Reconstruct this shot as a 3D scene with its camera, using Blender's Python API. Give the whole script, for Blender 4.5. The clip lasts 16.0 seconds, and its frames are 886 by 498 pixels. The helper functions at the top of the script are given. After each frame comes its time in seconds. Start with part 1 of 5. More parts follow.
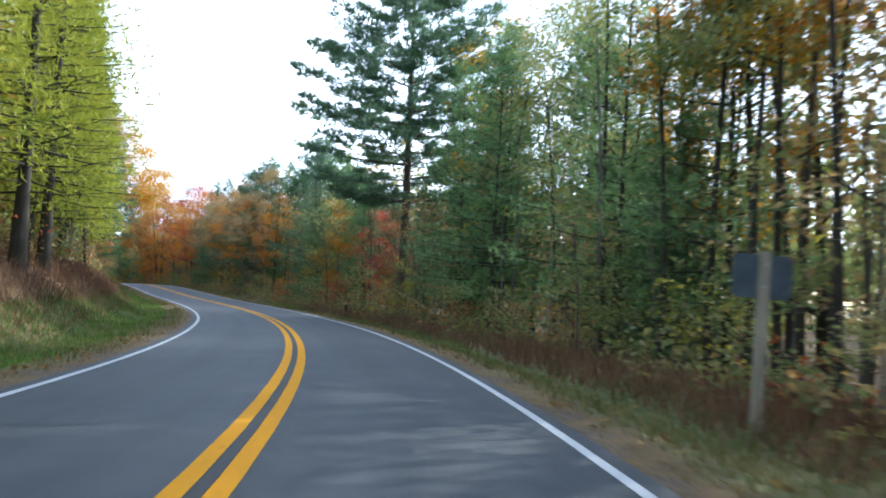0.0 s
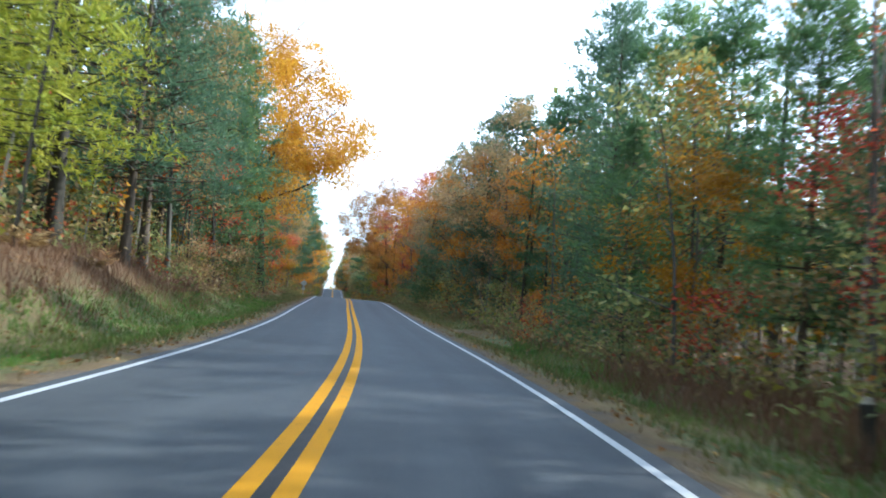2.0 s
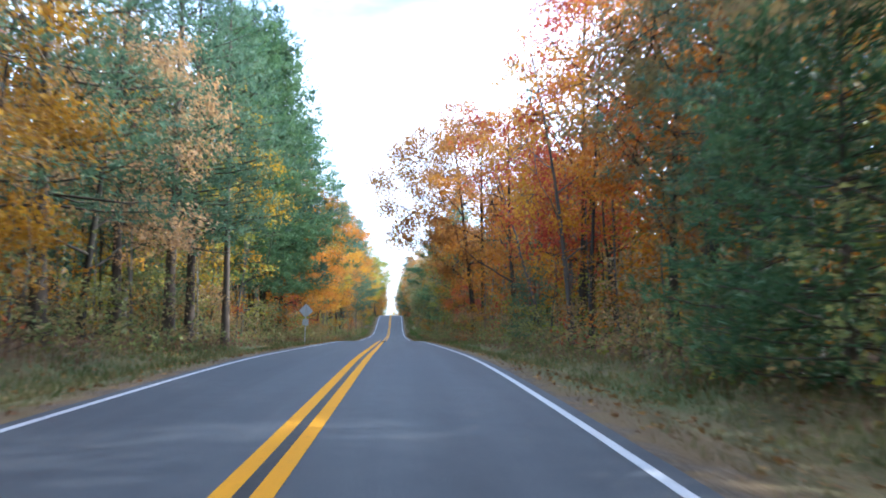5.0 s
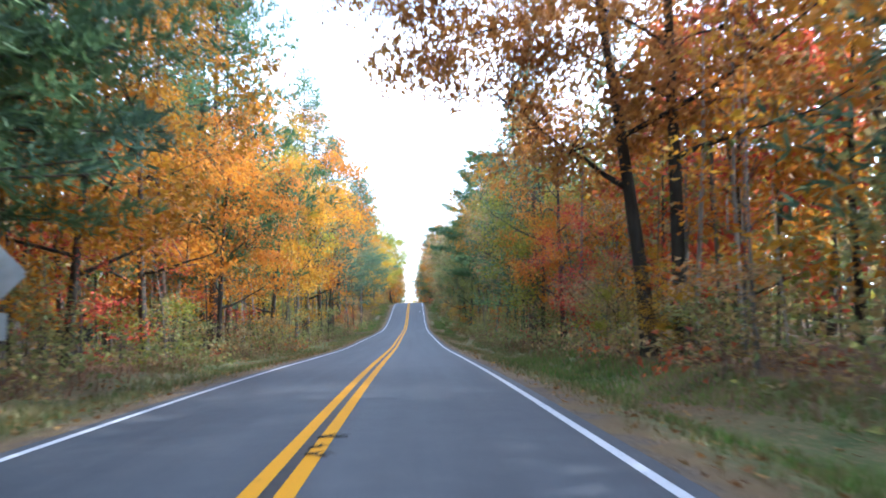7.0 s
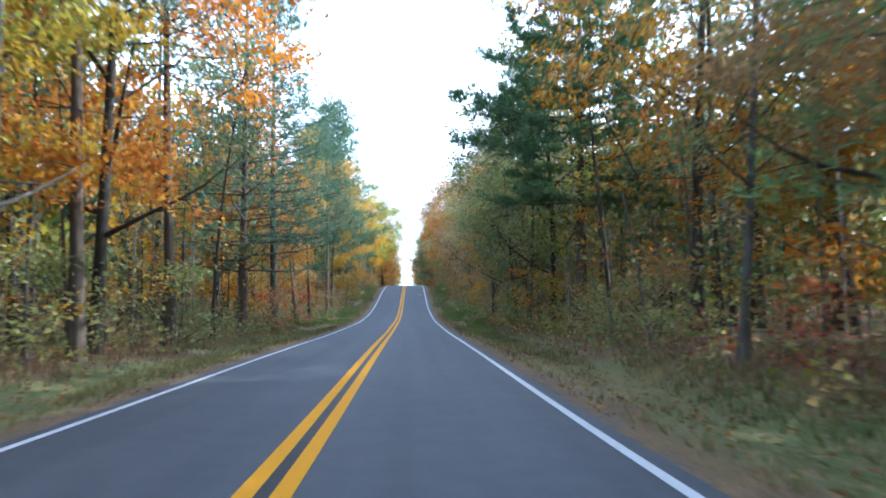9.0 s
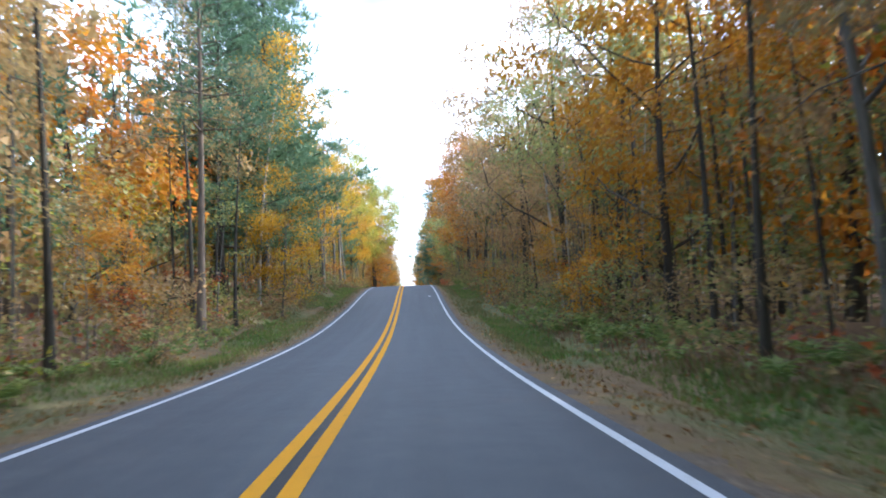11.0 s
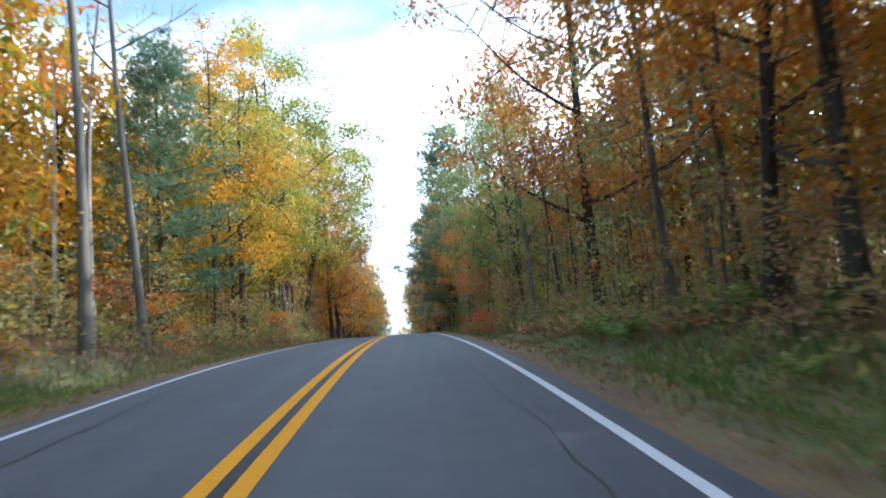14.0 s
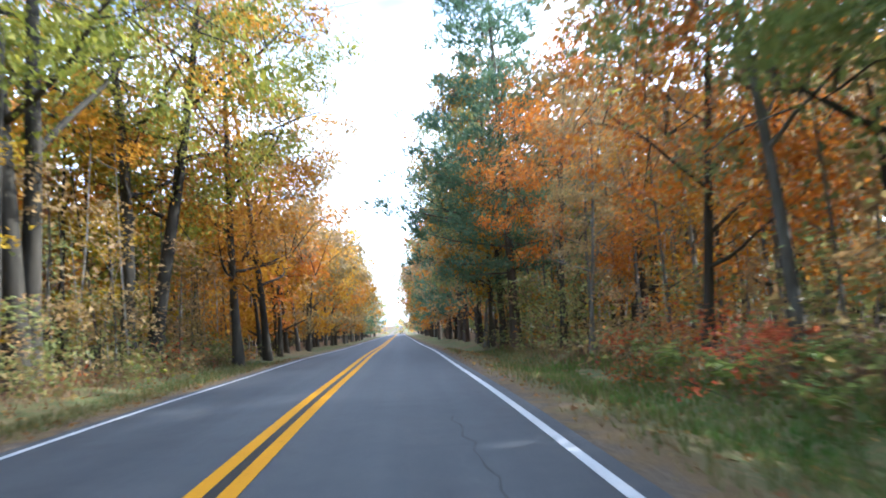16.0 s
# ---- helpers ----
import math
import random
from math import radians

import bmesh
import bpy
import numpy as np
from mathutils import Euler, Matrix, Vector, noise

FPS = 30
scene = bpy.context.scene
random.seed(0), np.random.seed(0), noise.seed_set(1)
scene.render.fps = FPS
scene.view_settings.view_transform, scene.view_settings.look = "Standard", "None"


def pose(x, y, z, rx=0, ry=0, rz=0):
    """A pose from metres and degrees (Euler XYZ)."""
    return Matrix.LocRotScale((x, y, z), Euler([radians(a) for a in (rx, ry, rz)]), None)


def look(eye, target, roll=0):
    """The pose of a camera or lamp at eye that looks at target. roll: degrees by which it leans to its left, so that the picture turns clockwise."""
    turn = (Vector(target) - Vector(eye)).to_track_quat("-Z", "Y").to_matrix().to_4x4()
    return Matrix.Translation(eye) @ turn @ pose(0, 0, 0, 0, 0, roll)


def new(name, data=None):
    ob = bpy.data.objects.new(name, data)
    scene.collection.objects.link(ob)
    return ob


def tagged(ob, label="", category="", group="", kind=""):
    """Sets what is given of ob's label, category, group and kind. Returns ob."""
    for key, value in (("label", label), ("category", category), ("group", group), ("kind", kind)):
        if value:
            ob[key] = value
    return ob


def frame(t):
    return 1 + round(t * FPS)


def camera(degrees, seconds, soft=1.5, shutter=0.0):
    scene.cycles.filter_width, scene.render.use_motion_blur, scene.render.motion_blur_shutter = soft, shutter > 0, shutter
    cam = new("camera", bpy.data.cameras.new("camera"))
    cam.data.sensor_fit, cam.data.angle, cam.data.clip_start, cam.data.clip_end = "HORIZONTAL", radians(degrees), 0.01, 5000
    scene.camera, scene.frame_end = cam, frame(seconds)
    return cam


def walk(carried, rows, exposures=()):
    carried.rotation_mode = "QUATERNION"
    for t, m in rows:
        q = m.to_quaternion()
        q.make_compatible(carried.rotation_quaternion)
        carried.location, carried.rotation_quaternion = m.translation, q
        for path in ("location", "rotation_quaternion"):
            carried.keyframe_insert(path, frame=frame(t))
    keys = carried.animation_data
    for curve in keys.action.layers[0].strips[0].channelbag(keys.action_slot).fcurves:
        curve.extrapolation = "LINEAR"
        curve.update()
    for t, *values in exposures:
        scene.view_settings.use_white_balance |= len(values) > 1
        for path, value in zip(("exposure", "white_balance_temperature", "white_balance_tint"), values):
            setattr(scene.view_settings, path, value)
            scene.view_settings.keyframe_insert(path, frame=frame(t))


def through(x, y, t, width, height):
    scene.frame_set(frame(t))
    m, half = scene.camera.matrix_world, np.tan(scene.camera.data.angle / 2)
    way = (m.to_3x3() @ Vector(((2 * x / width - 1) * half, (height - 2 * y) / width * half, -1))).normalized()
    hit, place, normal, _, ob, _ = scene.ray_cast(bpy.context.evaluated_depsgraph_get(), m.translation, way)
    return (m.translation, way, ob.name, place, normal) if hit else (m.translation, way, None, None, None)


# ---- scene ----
cam = camera(57.79, 16.0, soft=1.8, shutter=0.22)
ROWS = [
    (0, 1.207, 0, 1.316, 93.09, -2.67, -2.85),
    (0.5, 0.698, 10.552, 1.196, 93.28, -3.02, 2.33),
    (1, -0.493, 21.008, 1.119, 93.25, -3.57, 6.52),
    (1.5, -2.415, 31.331, 1.066, 93.48, -4.09, 11.37),
    (2, -4.928, 41.533, 1.035, 93.74, -4.72, 15.35),
    (2.5, -8.031, 51.611, 1.031, 94.11, -4.66, 17.01),
    (2.7, -9.381, 55.626, 1.036, 94.4, -4.54, 17.17),
    (3, -11.544, 61.627, 1.052, 94.55, -3.61, 17.63),
    (3.5, -15.395, 71.643, 1.105, 94.86, -1.86, 18.36),
    (4.2, -21.321, 85.785, 1.344, 94.88, -1.18, 19.18),
    (4.8, -26.51, 98.281, 1.57, 94.9, -0.59, 19.89),
    (5.4, -31.905, 111.121, 1.783, 94.91, -0.01, 20.59),
    (6, -37.568, 124.219, 1.831, 94.93, 0.58, 21.3),
    (6.5, -42.347, 135.317, 1.653, 94.19, 0.96, 21.63),
    (7, -47.207, 146.497, 1.433, 94.01, 1.2, 21.56),
    (7.5, -52.15, 157.707, 1.201, 94.03, 0.98, 21.29),
    (8, -57.147, 168.929, 0.914, 93.91, 1, 21.5),
    (8.5, -62.116, 180.187, 0.541, 93.69, 0.93, 21.3),
    (9, -67.111, 191.462, 0.189, 93.27, 0.94, 21.3),
    (9.6, -73.1, 205.067, -0.087, 93.5, 1.31, 21.34),
    (10.2, -79.117, 218.773, -0.273, 93.73, 1.67, 21.39),
    (10.8, -85.162, 232.581, -0.489, 93.96, 2.03, 21.43),
    (11.4, -91.22, 246.458, -0.623, 94.19, 2.39, 21.48),
    (11.5, -92.231, 248.772, -0.639, 94.32, 2.4, 21.62),
    (12, -97.185, 260.375, -0.567, 94.55, 3.14, 21.65),
    (12.2, -99.123, 265.021, -0.465, 94.58, 3.5, 21.42),
    (12.5, -102.083, 271.944, -0.21, 94.64, 3.75, 21.54),
    (13, -106.961, 283.429, 0.501, 94.7, 3.88, 21.51),
    (13.5, -111.896, 294.774, 1.439, 95.16, 4.03, 21.09),
    (13.6, -112.859, 297.039, 1.629, 95.23, 4.05, 21.21),
    (14, -116.845, 305.99, 2.337, 95.87, 4.03, 20.91),
    (14.2, -118.774, 310.465, 2.638, 96.05, 3.99, 20.54),
    (14.5, -121.682, 317.135, 2.986, 96.41, 3.93, 20.79),
    (15, -126.404, 328.217, 3.359, 96.34, 3.97, 20.71),
    (15.5, -131.106, 339.202, 3.504, 96.17, 3.52, 20.83),
    (16, -135.802, 350.088, 3.614, 95.18, 3.38, 20.73),
]
walk(cam, [(t, pose(x, y, z, rx, ry, rz)) for t, x, y, z, rx, ry, rz in ROWS], [(t, e, k, g) for t, e, k, g in ((0.0, 1.40, 5580, 7), (0.5, 1.66, 5580, 5), (1.0, 1.64, 5680, 5), (2.0, 1.43, 5430, 4), (2.5, 1.43, 5180, -6), (3.0, 1.54, 5230, -4), (3.5, 1.76, 5230, 6), (6.0, 1.86, 5300, 11), (7.0, 2.15, 5350, 12), (8.0, 1.94, 5220, 11), (8.5, 1.88, 5040, 13), (9.0, 1.84, 5200, 10), (11.5, 1.87, 5550, 12), (12.0, 1.98, 5330, 9), (12.5, 1.89, 5400, 11), (13.0, 1.82, 5330, 11), (14.5, 1.47, 5600, 8), (15.0, 1.53, 5250, 13), (15.5, 1.74, 5350, 11), (16.0, 2.06, 5420, 11))])

# ---- sky, sun, exposure ----
SUN_AZ, SUN_EL = 56.0, 30.0
world = bpy.data.worlds.new("sky")
scene.world = world
world.use_nodes = True
wn, wl = world.node_tree.nodes, world.node_tree.links
sky = wn.new("ShaderNodeTexSky")
sky.sky_type, sky.sun_disc = "NISHITA", False
sky.sun_elevation, sky.sun_rotation = radians(SUN_EL), radians(SUN_AZ)
sky.air_density, sky.dust_density = 1.0, 2.0
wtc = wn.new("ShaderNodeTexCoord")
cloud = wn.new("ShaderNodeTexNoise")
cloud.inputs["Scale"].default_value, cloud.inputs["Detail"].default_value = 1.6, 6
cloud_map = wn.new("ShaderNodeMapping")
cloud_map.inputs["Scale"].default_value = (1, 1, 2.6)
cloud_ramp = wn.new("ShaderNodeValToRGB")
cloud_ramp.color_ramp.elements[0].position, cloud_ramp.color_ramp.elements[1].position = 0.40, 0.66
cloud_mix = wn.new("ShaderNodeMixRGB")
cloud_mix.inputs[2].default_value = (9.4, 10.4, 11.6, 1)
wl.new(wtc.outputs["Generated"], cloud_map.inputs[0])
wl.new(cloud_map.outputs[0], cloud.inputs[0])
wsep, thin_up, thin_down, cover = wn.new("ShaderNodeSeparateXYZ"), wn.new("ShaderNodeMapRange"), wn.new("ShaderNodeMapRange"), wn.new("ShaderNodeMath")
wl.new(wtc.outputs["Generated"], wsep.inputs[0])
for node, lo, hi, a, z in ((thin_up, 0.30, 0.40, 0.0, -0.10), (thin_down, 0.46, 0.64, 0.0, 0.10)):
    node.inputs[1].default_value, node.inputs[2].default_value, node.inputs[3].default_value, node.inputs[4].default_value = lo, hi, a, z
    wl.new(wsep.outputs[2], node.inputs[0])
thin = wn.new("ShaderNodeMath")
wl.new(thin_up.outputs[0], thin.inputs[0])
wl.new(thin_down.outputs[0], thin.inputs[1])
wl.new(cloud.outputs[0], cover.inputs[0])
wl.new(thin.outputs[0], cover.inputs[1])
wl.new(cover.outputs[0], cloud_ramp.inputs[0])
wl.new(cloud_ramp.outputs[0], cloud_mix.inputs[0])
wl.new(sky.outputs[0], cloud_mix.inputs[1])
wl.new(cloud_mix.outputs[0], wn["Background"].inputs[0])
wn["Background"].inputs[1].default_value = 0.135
sun = new("sun", bpy.data.lights.new("sun", "SUN"))
sun.data.energy, sun.data.angle, sun.data.color = 2.9, radians(0.6), (1.0, 0.92, 0.76)
sun_dir = Vector((math.sin(radians(SUN_AZ)) * math.cos(radians(SUN_EL)), math.cos(radians(SUN_AZ)) * math.cos(radians(SUN_EL)), math.sin(radians(SUN_EL))))
sun.matrix_world = look(sun_dir * 300, (0, 0, 0))


# ---- materials ----
def material(name, rough=0.8):
    m = bpy.data.materials.new(name)
    m.use_nodes = True
    b = m.node_tree.nodes["Principled BSDF"]
    b.inputs["Roughness"].default_value = rough
    b.inputs["Specular IOR Level"].default_value = 0.25
    return m, m.node_tree.nodes, m.node_tree.links, b


def noise_node(n, l, scale, detail=4, source=None, stretch=None):
    t = n.new("ShaderNodeTexNoise")
    t.inputs["Scale"].default_value, t.inputs["Detail"].default_value = scale, detail
    if source is None:
        source = n.new("ShaderNodeTexCoord").outputs["Object"]
    if stretch:
        mp = n.new("ShaderNodeMapping")
        mp.inputs["Scale"].default_value = stretch
        l.new(source, mp.inputs[0])
        source = mp.outputs[0]
    l.new(source, t.inputs["Vector"])
    return t.outputs[0]


def ramp(n, l, value, stops):
    r = n.new("ShaderNodeValToRGB")
    e = r.color_ramp.elements
    while len(e) < len(stops):
        e.new(0.5)
    for k, (p, c) in enumerate(stops):
        e[k].position, e[k].color = p, (*c, 1)
    l.new(value, r.inputs[0])
    return r.outputs[0]


def mix(n, l, fac, a, b, kind="MIX"):
    m = n.new("ShaderNodeMixRGB")
    m.blend_type = kind
    for k, v in enumerate((fac, a, b)):
        if isinstance(v, (int, float)):
            m.inputs[k].default_value = v
        elif isinstance(v, tuple):
            m.inputs[k].default_value = (*v, 1)
        else:
            l.new(v, m.inputs[k])
    return m.outputs[0]


def bump(n, l, b, height, strength, distance=0.02):
    k = n.new("ShaderNodeBump")
    k.inputs["Strength"].default_value, k.inputs["Distance"].default_value = strength, distance
    l.new(height, k.inputs["Height"])
    l.new(k.outputs[0], b.inputs["Normal"])


def leaf_material(name, stops, through=0.5):
    """Leaves: colour by leaf and by tree, light shining through."""
    m, n, l, b = material(name, 0.5)
    b.inputs["Specular IOR Level"].default_value = 0.2
    geo, info = n.new("ShaderNodeNewGeometry"), n.new("ShaderNodeObjectInfo")
    col = ramp(n, l, geo.outputs["Random Per Island"], stops)
    patch = noise_node(n, l, 0.35, 2)
    col = mix(n, l, ramp(n, l, patch, [(0.35, (0, 0, 0)), (0.65, (1, 1, 1))]), col, mix(n, l, 0.6, col, stops[-1][1]))
    col = mix(n, l, ramp(n, l, noise_node(n, l, 0.85, 2), [(0.52, (0, 0, 0)), (0.66, (0.7, 0.7, 0.7))]), col, stops[0][1])
    hsv = n.new("ShaderNodeHueSaturation")
    mr = n.new("ShaderNodeMapRange")
    mr.inputs[3].default_value, mr.inputs[4].default_value = 0.485, 0.515
    l.new(info.outputs["Random"], mr.inputs[0])
    l.new(mr.outputs[0], hsv.inputs["Hue"])
    mv = n.new("ShaderNodeMapRange")
    mv.inputs[3].default_value, mv.inputs[4].default_value = 1.2, 0.75
    l.new(info.outputs["Random"], mv.inputs[0])
    l.new(mv.outputs[0], hsv.inputs["Value"])
    l.new(col, hsv.inputs["Color"])
    l.new(hsv.outputs[0], b.inputs["Base Color"])
    tr = n.new("ShaderNodeBsdfTranslucent")
    l.new(hsv.outputs[0], tr.inputs[0])
    mx = n.new("ShaderNodeMixShader")
    mx.inputs[0].default_value = through
    l.new(b.outputs[0], mx.inputs[1])
    l.new(tr.outputs[0], mx.inputs[2])
    l.new(mx.outputs[0], n["Material Output"].inputs[0])
    return m


LEAF = {
    "orange": leaf_material("orange_leaves", [(0, (0.339, 0.125, 0.019)), (0.4, (0.530, 0.217, 0.023)), (0.75, (0.678, 0.366, 0.032)), (1, (0.424, 0.196, 0.032))]),
    "red": leaf_material("red_leaves", [(0, (0.242, 0.046, 0.033)), (0.5, (0.516, 0.101, 0.044)), (0.85, (0.684, 0.242, 0.066)), (1, (0.395, 0.094, 0.044))]),
    "yellow": leaf_material("yellow_leaves", [(0, (0.390, 0.205, 0.016)), (0.5, (0.560, 0.340, 0.024)), (0.85, (0.600, 0.420, 0.040)), (1, (0.450, 0.250, 0.022))]),
    "lime": leaf_material("yellow_green_leaves", [(0, (0.166, 0.207, 0.037)), (0.5, (0.333, 0.329, 0.045)), (0.8, (0.546, 0.462, 0.075)), (1, (0.261, 0.267, 0.045))]),
    "brown": leaf_material("brown_leaves", [(0, (0.244, 0.169, 0.088)), (0.5, (0.388, 0.263, 0.115)), (0.8, (0.512, 0.338, 0.125)), (1, (0.306, 0.250, 0.119))]),
    "olive": leaf_material("olive_leaves", [(0, (0.150, 0.202, 0.079)), (0.5, (0.264, 0.302, 0.105)), (0.8, (0.421, 0.395, 0.124)), (1, (0.246, 0.255, 0.096))]),
    "russet": leaf_material("russet_leaves", [(0, (0.250, 0.098, 0.035)), (0.5, (0.470, 0.205, 0.050)), (0.85, (0.640, 0.345, 0.068)), (1, (0.370, 0.165, 0.045))]),
    "scarlet": leaf_material("scarlet_leaves", [(0, (0.36, 0.075, 0.04)), (0.5, (0.58, 0.15, 0.06)), (0.85, (0.70, 0.27, 0.08)), (1, (0.44, 0.12, 0.05))]),
    "green": leaf_material("green_leaves", [(0, (0.124, 0.189, 0.058)), (0.5, (0.208, 0.293, 0.085)), (0.85, (0.338, 0.390, 0.111)), (1, (0.260, 0.286, 0.091))]),
    "soft": leaf_material("soft_pine_needles", [(0, (0.098, 0.190, 0.086)), (0.5, (0.161, 0.282, 0.115)), (1, (0.230, 0.356, 0.138))], 0.42),
    "pine": leaf_material("pine_needles", [(0, (0.071, 0.136, 0.092)), (0.5, (0.109, 0.195, 0.118)), (1, (0.153, 0.236, 0.124))], 0.38),
    "young": leaf_material("young_pine_needles", [(0, (0.062, 0.131, 0.066)), (0.5, (0.101, 0.192, 0.085)), (1, (0.151, 0.243, 0.100))], 0.38),
    "larch": leaf_material("larch_needles", [(0, (0.213, 0.275, 0.033)), (0.5, (0.362, 0.413, 0.050)), (1, (0.525, 0.500, 0.066))], 0.4),
}


def bark_material(name, dark, light, scale=6.0):
    m, n, l, b = material(name, 0.9)
    info = n.new("ShaderNodeObjectInfo")
    v = noise_node(n, l, scale, 6, stretch=(1, 1, 0.22))
    w = noise_node(n, l, 0.7, 3)
    c = ramp(n, l, v, [(0.3, dark), (0.7, light)])
    c = mix(n, l, w, c, mix(n, l, 0.4, c, (0.075, 0.08, 0.06)))
    mv = n.new("ShaderNodeHueSaturation")
    mr = n.new("ShaderNodeMapRange")
    mr.inputs[3].default_value, mr.inputs[4].default_value = 0.7, 1.15
    l.new(info.outputs["Random"], mr.inputs[0])
    l.new(mr.outputs[0], mv.inputs["Value"])
    l.new(c, mv.inputs["Color"])
    l.new(mv.outputs[0], b.inputs["Base Color"])
    bump(n, l, b, v, 0.7, 0.03)
    return m


BARK = {
    "dark": bark_material("dark_bark", (0.022, 0.019, 0.016), (0.068, 0.058, 0.048)),
    "pine": bark_material("pine_bark", (0.045, 0.035, 0.028), (0.150, 0.110, 0.085)),
    "grey": bark_material("grey_bark", (0.070, 0.066, 0.060), (0.205, 0.195, 0.175), 4.0),
    "birch": bark_material("birch_bark", (0.16, 0.15, 0.13), (0.58, 0.56, 0.50), 3.0),
}


def ground_material():
    m, n, l, b = material("verge_ground", 0.95)
    uv = n.new("ShaderNodeUVMap").outputs[0]
    sep = n.new("ShaderNodeSeparateXYZ")
    l.new(uv, sep.inputs[0])
    mab = n.new("ShaderNodeMath")
    mab.operation = "ABSOLUTE"
    l.new(sep.outputs[0], mab.inputs[0])
    big, mid, fine = noise_node(n, l, 0.12, 4), noise_node(n, l, 1.3, 5), noise_node(n, l, 14, 5)
    grass = ramp(n, l, mid, [(0.3, (0.056, 0.082, 0.028)), (0.5, (0.088, 0.118, 0.038)), (0.68, (0.150, 0.128, 0.062))])
    dry = ramp(n, l, mid, [(0.3, (0.108, 0.073, 0.038)), (0.6, (0.155, 0.106, 0.053)), (0.8, (0.115, 0.102, 0.046))])
    litter = ramp(n, l, fine, [(0.3, (0.060, 0.042, 0.026)), (0.5, (0.125, 0.080, 0.046)), (0.7, (0.21, 0.135, 0.07))])
    gravel = ramp(n, l, fine, [(0.3, (0.07, 0.056, 0.042)), (0.7, (0.16, 0.122, 0.088))])
    wob = n.new("ShaderNodeMath")
    wob.operation = "MULTIPLY_ADD"
    wob.inputs[1].default_value = 2.2
    l.new(mid, wob.inputs[0])
    l.new(mab.outputs[0], wob.inputs[2])
    d = wob.outputs[0]

    def band(a, z):
        r = n.new("ShaderNodeMapRange")
        r.inputs[1].default_value, r.inputs[2].default_value = a, z
        l.new(d, r.inputs[0])
        return r.outputs[0]
    verge = mix(n, l, ramp(n, l, big, [(0.47, (0, 0, 0)), (0.65, (1, 1, 1))]), grass, dry)
    scraps = noise_node(n, l, 7, 4)
    verge = mix(n, l, ramp(n, l, scraps, [(0.54, (0, 0, 0)), (0.62, (0.8, 0.8, 0.8))]), verge, ramp(n, l, fine, [(0.35, (0.10, 0.066, 0.034)), (0.65, (0.24, 0.165, 0.085))]))
    c = mix(n, l, band(4.55, 4.85), gravel, dry)
    c = mix(n, l, band(4.95, 5.6), c, verge)
    c = mix(n, l, band(7.8, 9.6), c, litter)
    c = mix(n, l, 0.35, c, mix(n, l, 1.0, c, ramp(n, l, fine, [(0.3, (0.35, 0.35, 0.35)), (0.7, (1, 1, 1))]), "MULTIPLY"))
    l.new(c, b.inputs["Base Color"])
    bump(n, l, b, fine, 0.9, 0.06)
    return m


def asphalt_material():
    m, n, l, b = material("asphalt", 0.75)
    b.inputs["Specular IOR Level"].default_value = 0.35
    uv = n.new("ShaderNodeUVMap").outputs[0]
    sep = n.new("ShaderNodeSeparateXYZ")
    l.new(uv, sep.inputs[0])
    fine, mid = noise_node(n, l, 90, 3), noise_node(n, l, 2.2, 5)
    long = noise_node(n, l, 1.0, 4, uv, (1.6, 0.035, 1))
    across = noise_node(n, l, 1.0, 4, uv, (0.10, 0.55, 1))
    c = ramp(n, l, fine, [(0.25, (0.027, 0.031, 0.038)), (0.5, (0.045, 0.052, 0.063)), (0.75, (0.071, 0.079, 0.093))])
    c = mix(n, l, 1.0, c, ramp(n, l, long, [(0.3, (0.78, 0.78, 0.80)), (0.7, (1.15, 1.14, 1.12))]), "MULTIPLY")
    c = mix(n, l, 0.7, c, ramp(n, l, mid, [(0.3, (0.82, 0.82, 0.84)), (0.7, (1.12, 1.11, 1.08))]), "MULTIPLY")
    c = mix(n, l, 0.28, c, ramp(n, l, across, [(0.38, (0.86, 0.86, 0.88)), (0.5, (1, 1, 1)), (0.68, (1.22, 1.20, 1.14))]), "MULTIPLY")
    wheel = n.new("ShaderNodeMath")
    wheel.operation = "COSINE"
    sc = n.new("ShaderNodeMath")
    sc.operation = "MULTIPLY"
    sc.inputs[1].default_value = 3.7
    l.new(sep.outputs[0], sc.inputs[0])
    l.new(sc.outputs[0], wheel.inputs[0])
    c = mix(n, l, 0.5, c, ramp(n, l, wheel.outputs[0], [(0.0, (1.06, 1.06, 1.05)), (1.0, (0.90, 0.90, 0.91))]), "MULTIPLY")
    l.new(c, b.inputs["Base Color"])
    bump(n, l, b, fine, 0.35, 0.008)
    return m


def paint_material(name, colour, worn):
    m, n, l, b = material(name, 0.8)
    b.inputs["Specular IOR Level"].default_value = 0.12
    wear, fine = noise_node(n, l, 9, 6), noise_node(n, l, 60, 3)
    c = mix(n, l, ramp(n, l, wear, [(0.60, (0, 0, 0)), (0.74, (0.75, 0.75, 0.75))]), colour, worn)
    c = mix(n, l, ramp(n, l, fine, [(0.58, (0, 0, 0)), (0.72, (0.5, 0.5, 0.5))]), c, worn)
    l.new(c, b.inputs["Base Color"])
    bump(n, l, b, fine, 0.2, 0.004)
    return m


def plain_material(name, a, z, scale, rough=0.7, metal=0.0, stretch=None):
    m, n, l, b = material(name, rough)
    b.inputs["Metallic"].default_value = metal
    v = noise_node(n, l, scale, 5, stretch=stretch)
    l.new(ramp(n, l, v, [(0.3, a), (0.7, z)]), b.inputs["Base Color"])
    bump(n, l, b, v, 0.25, 0.01)
    return m


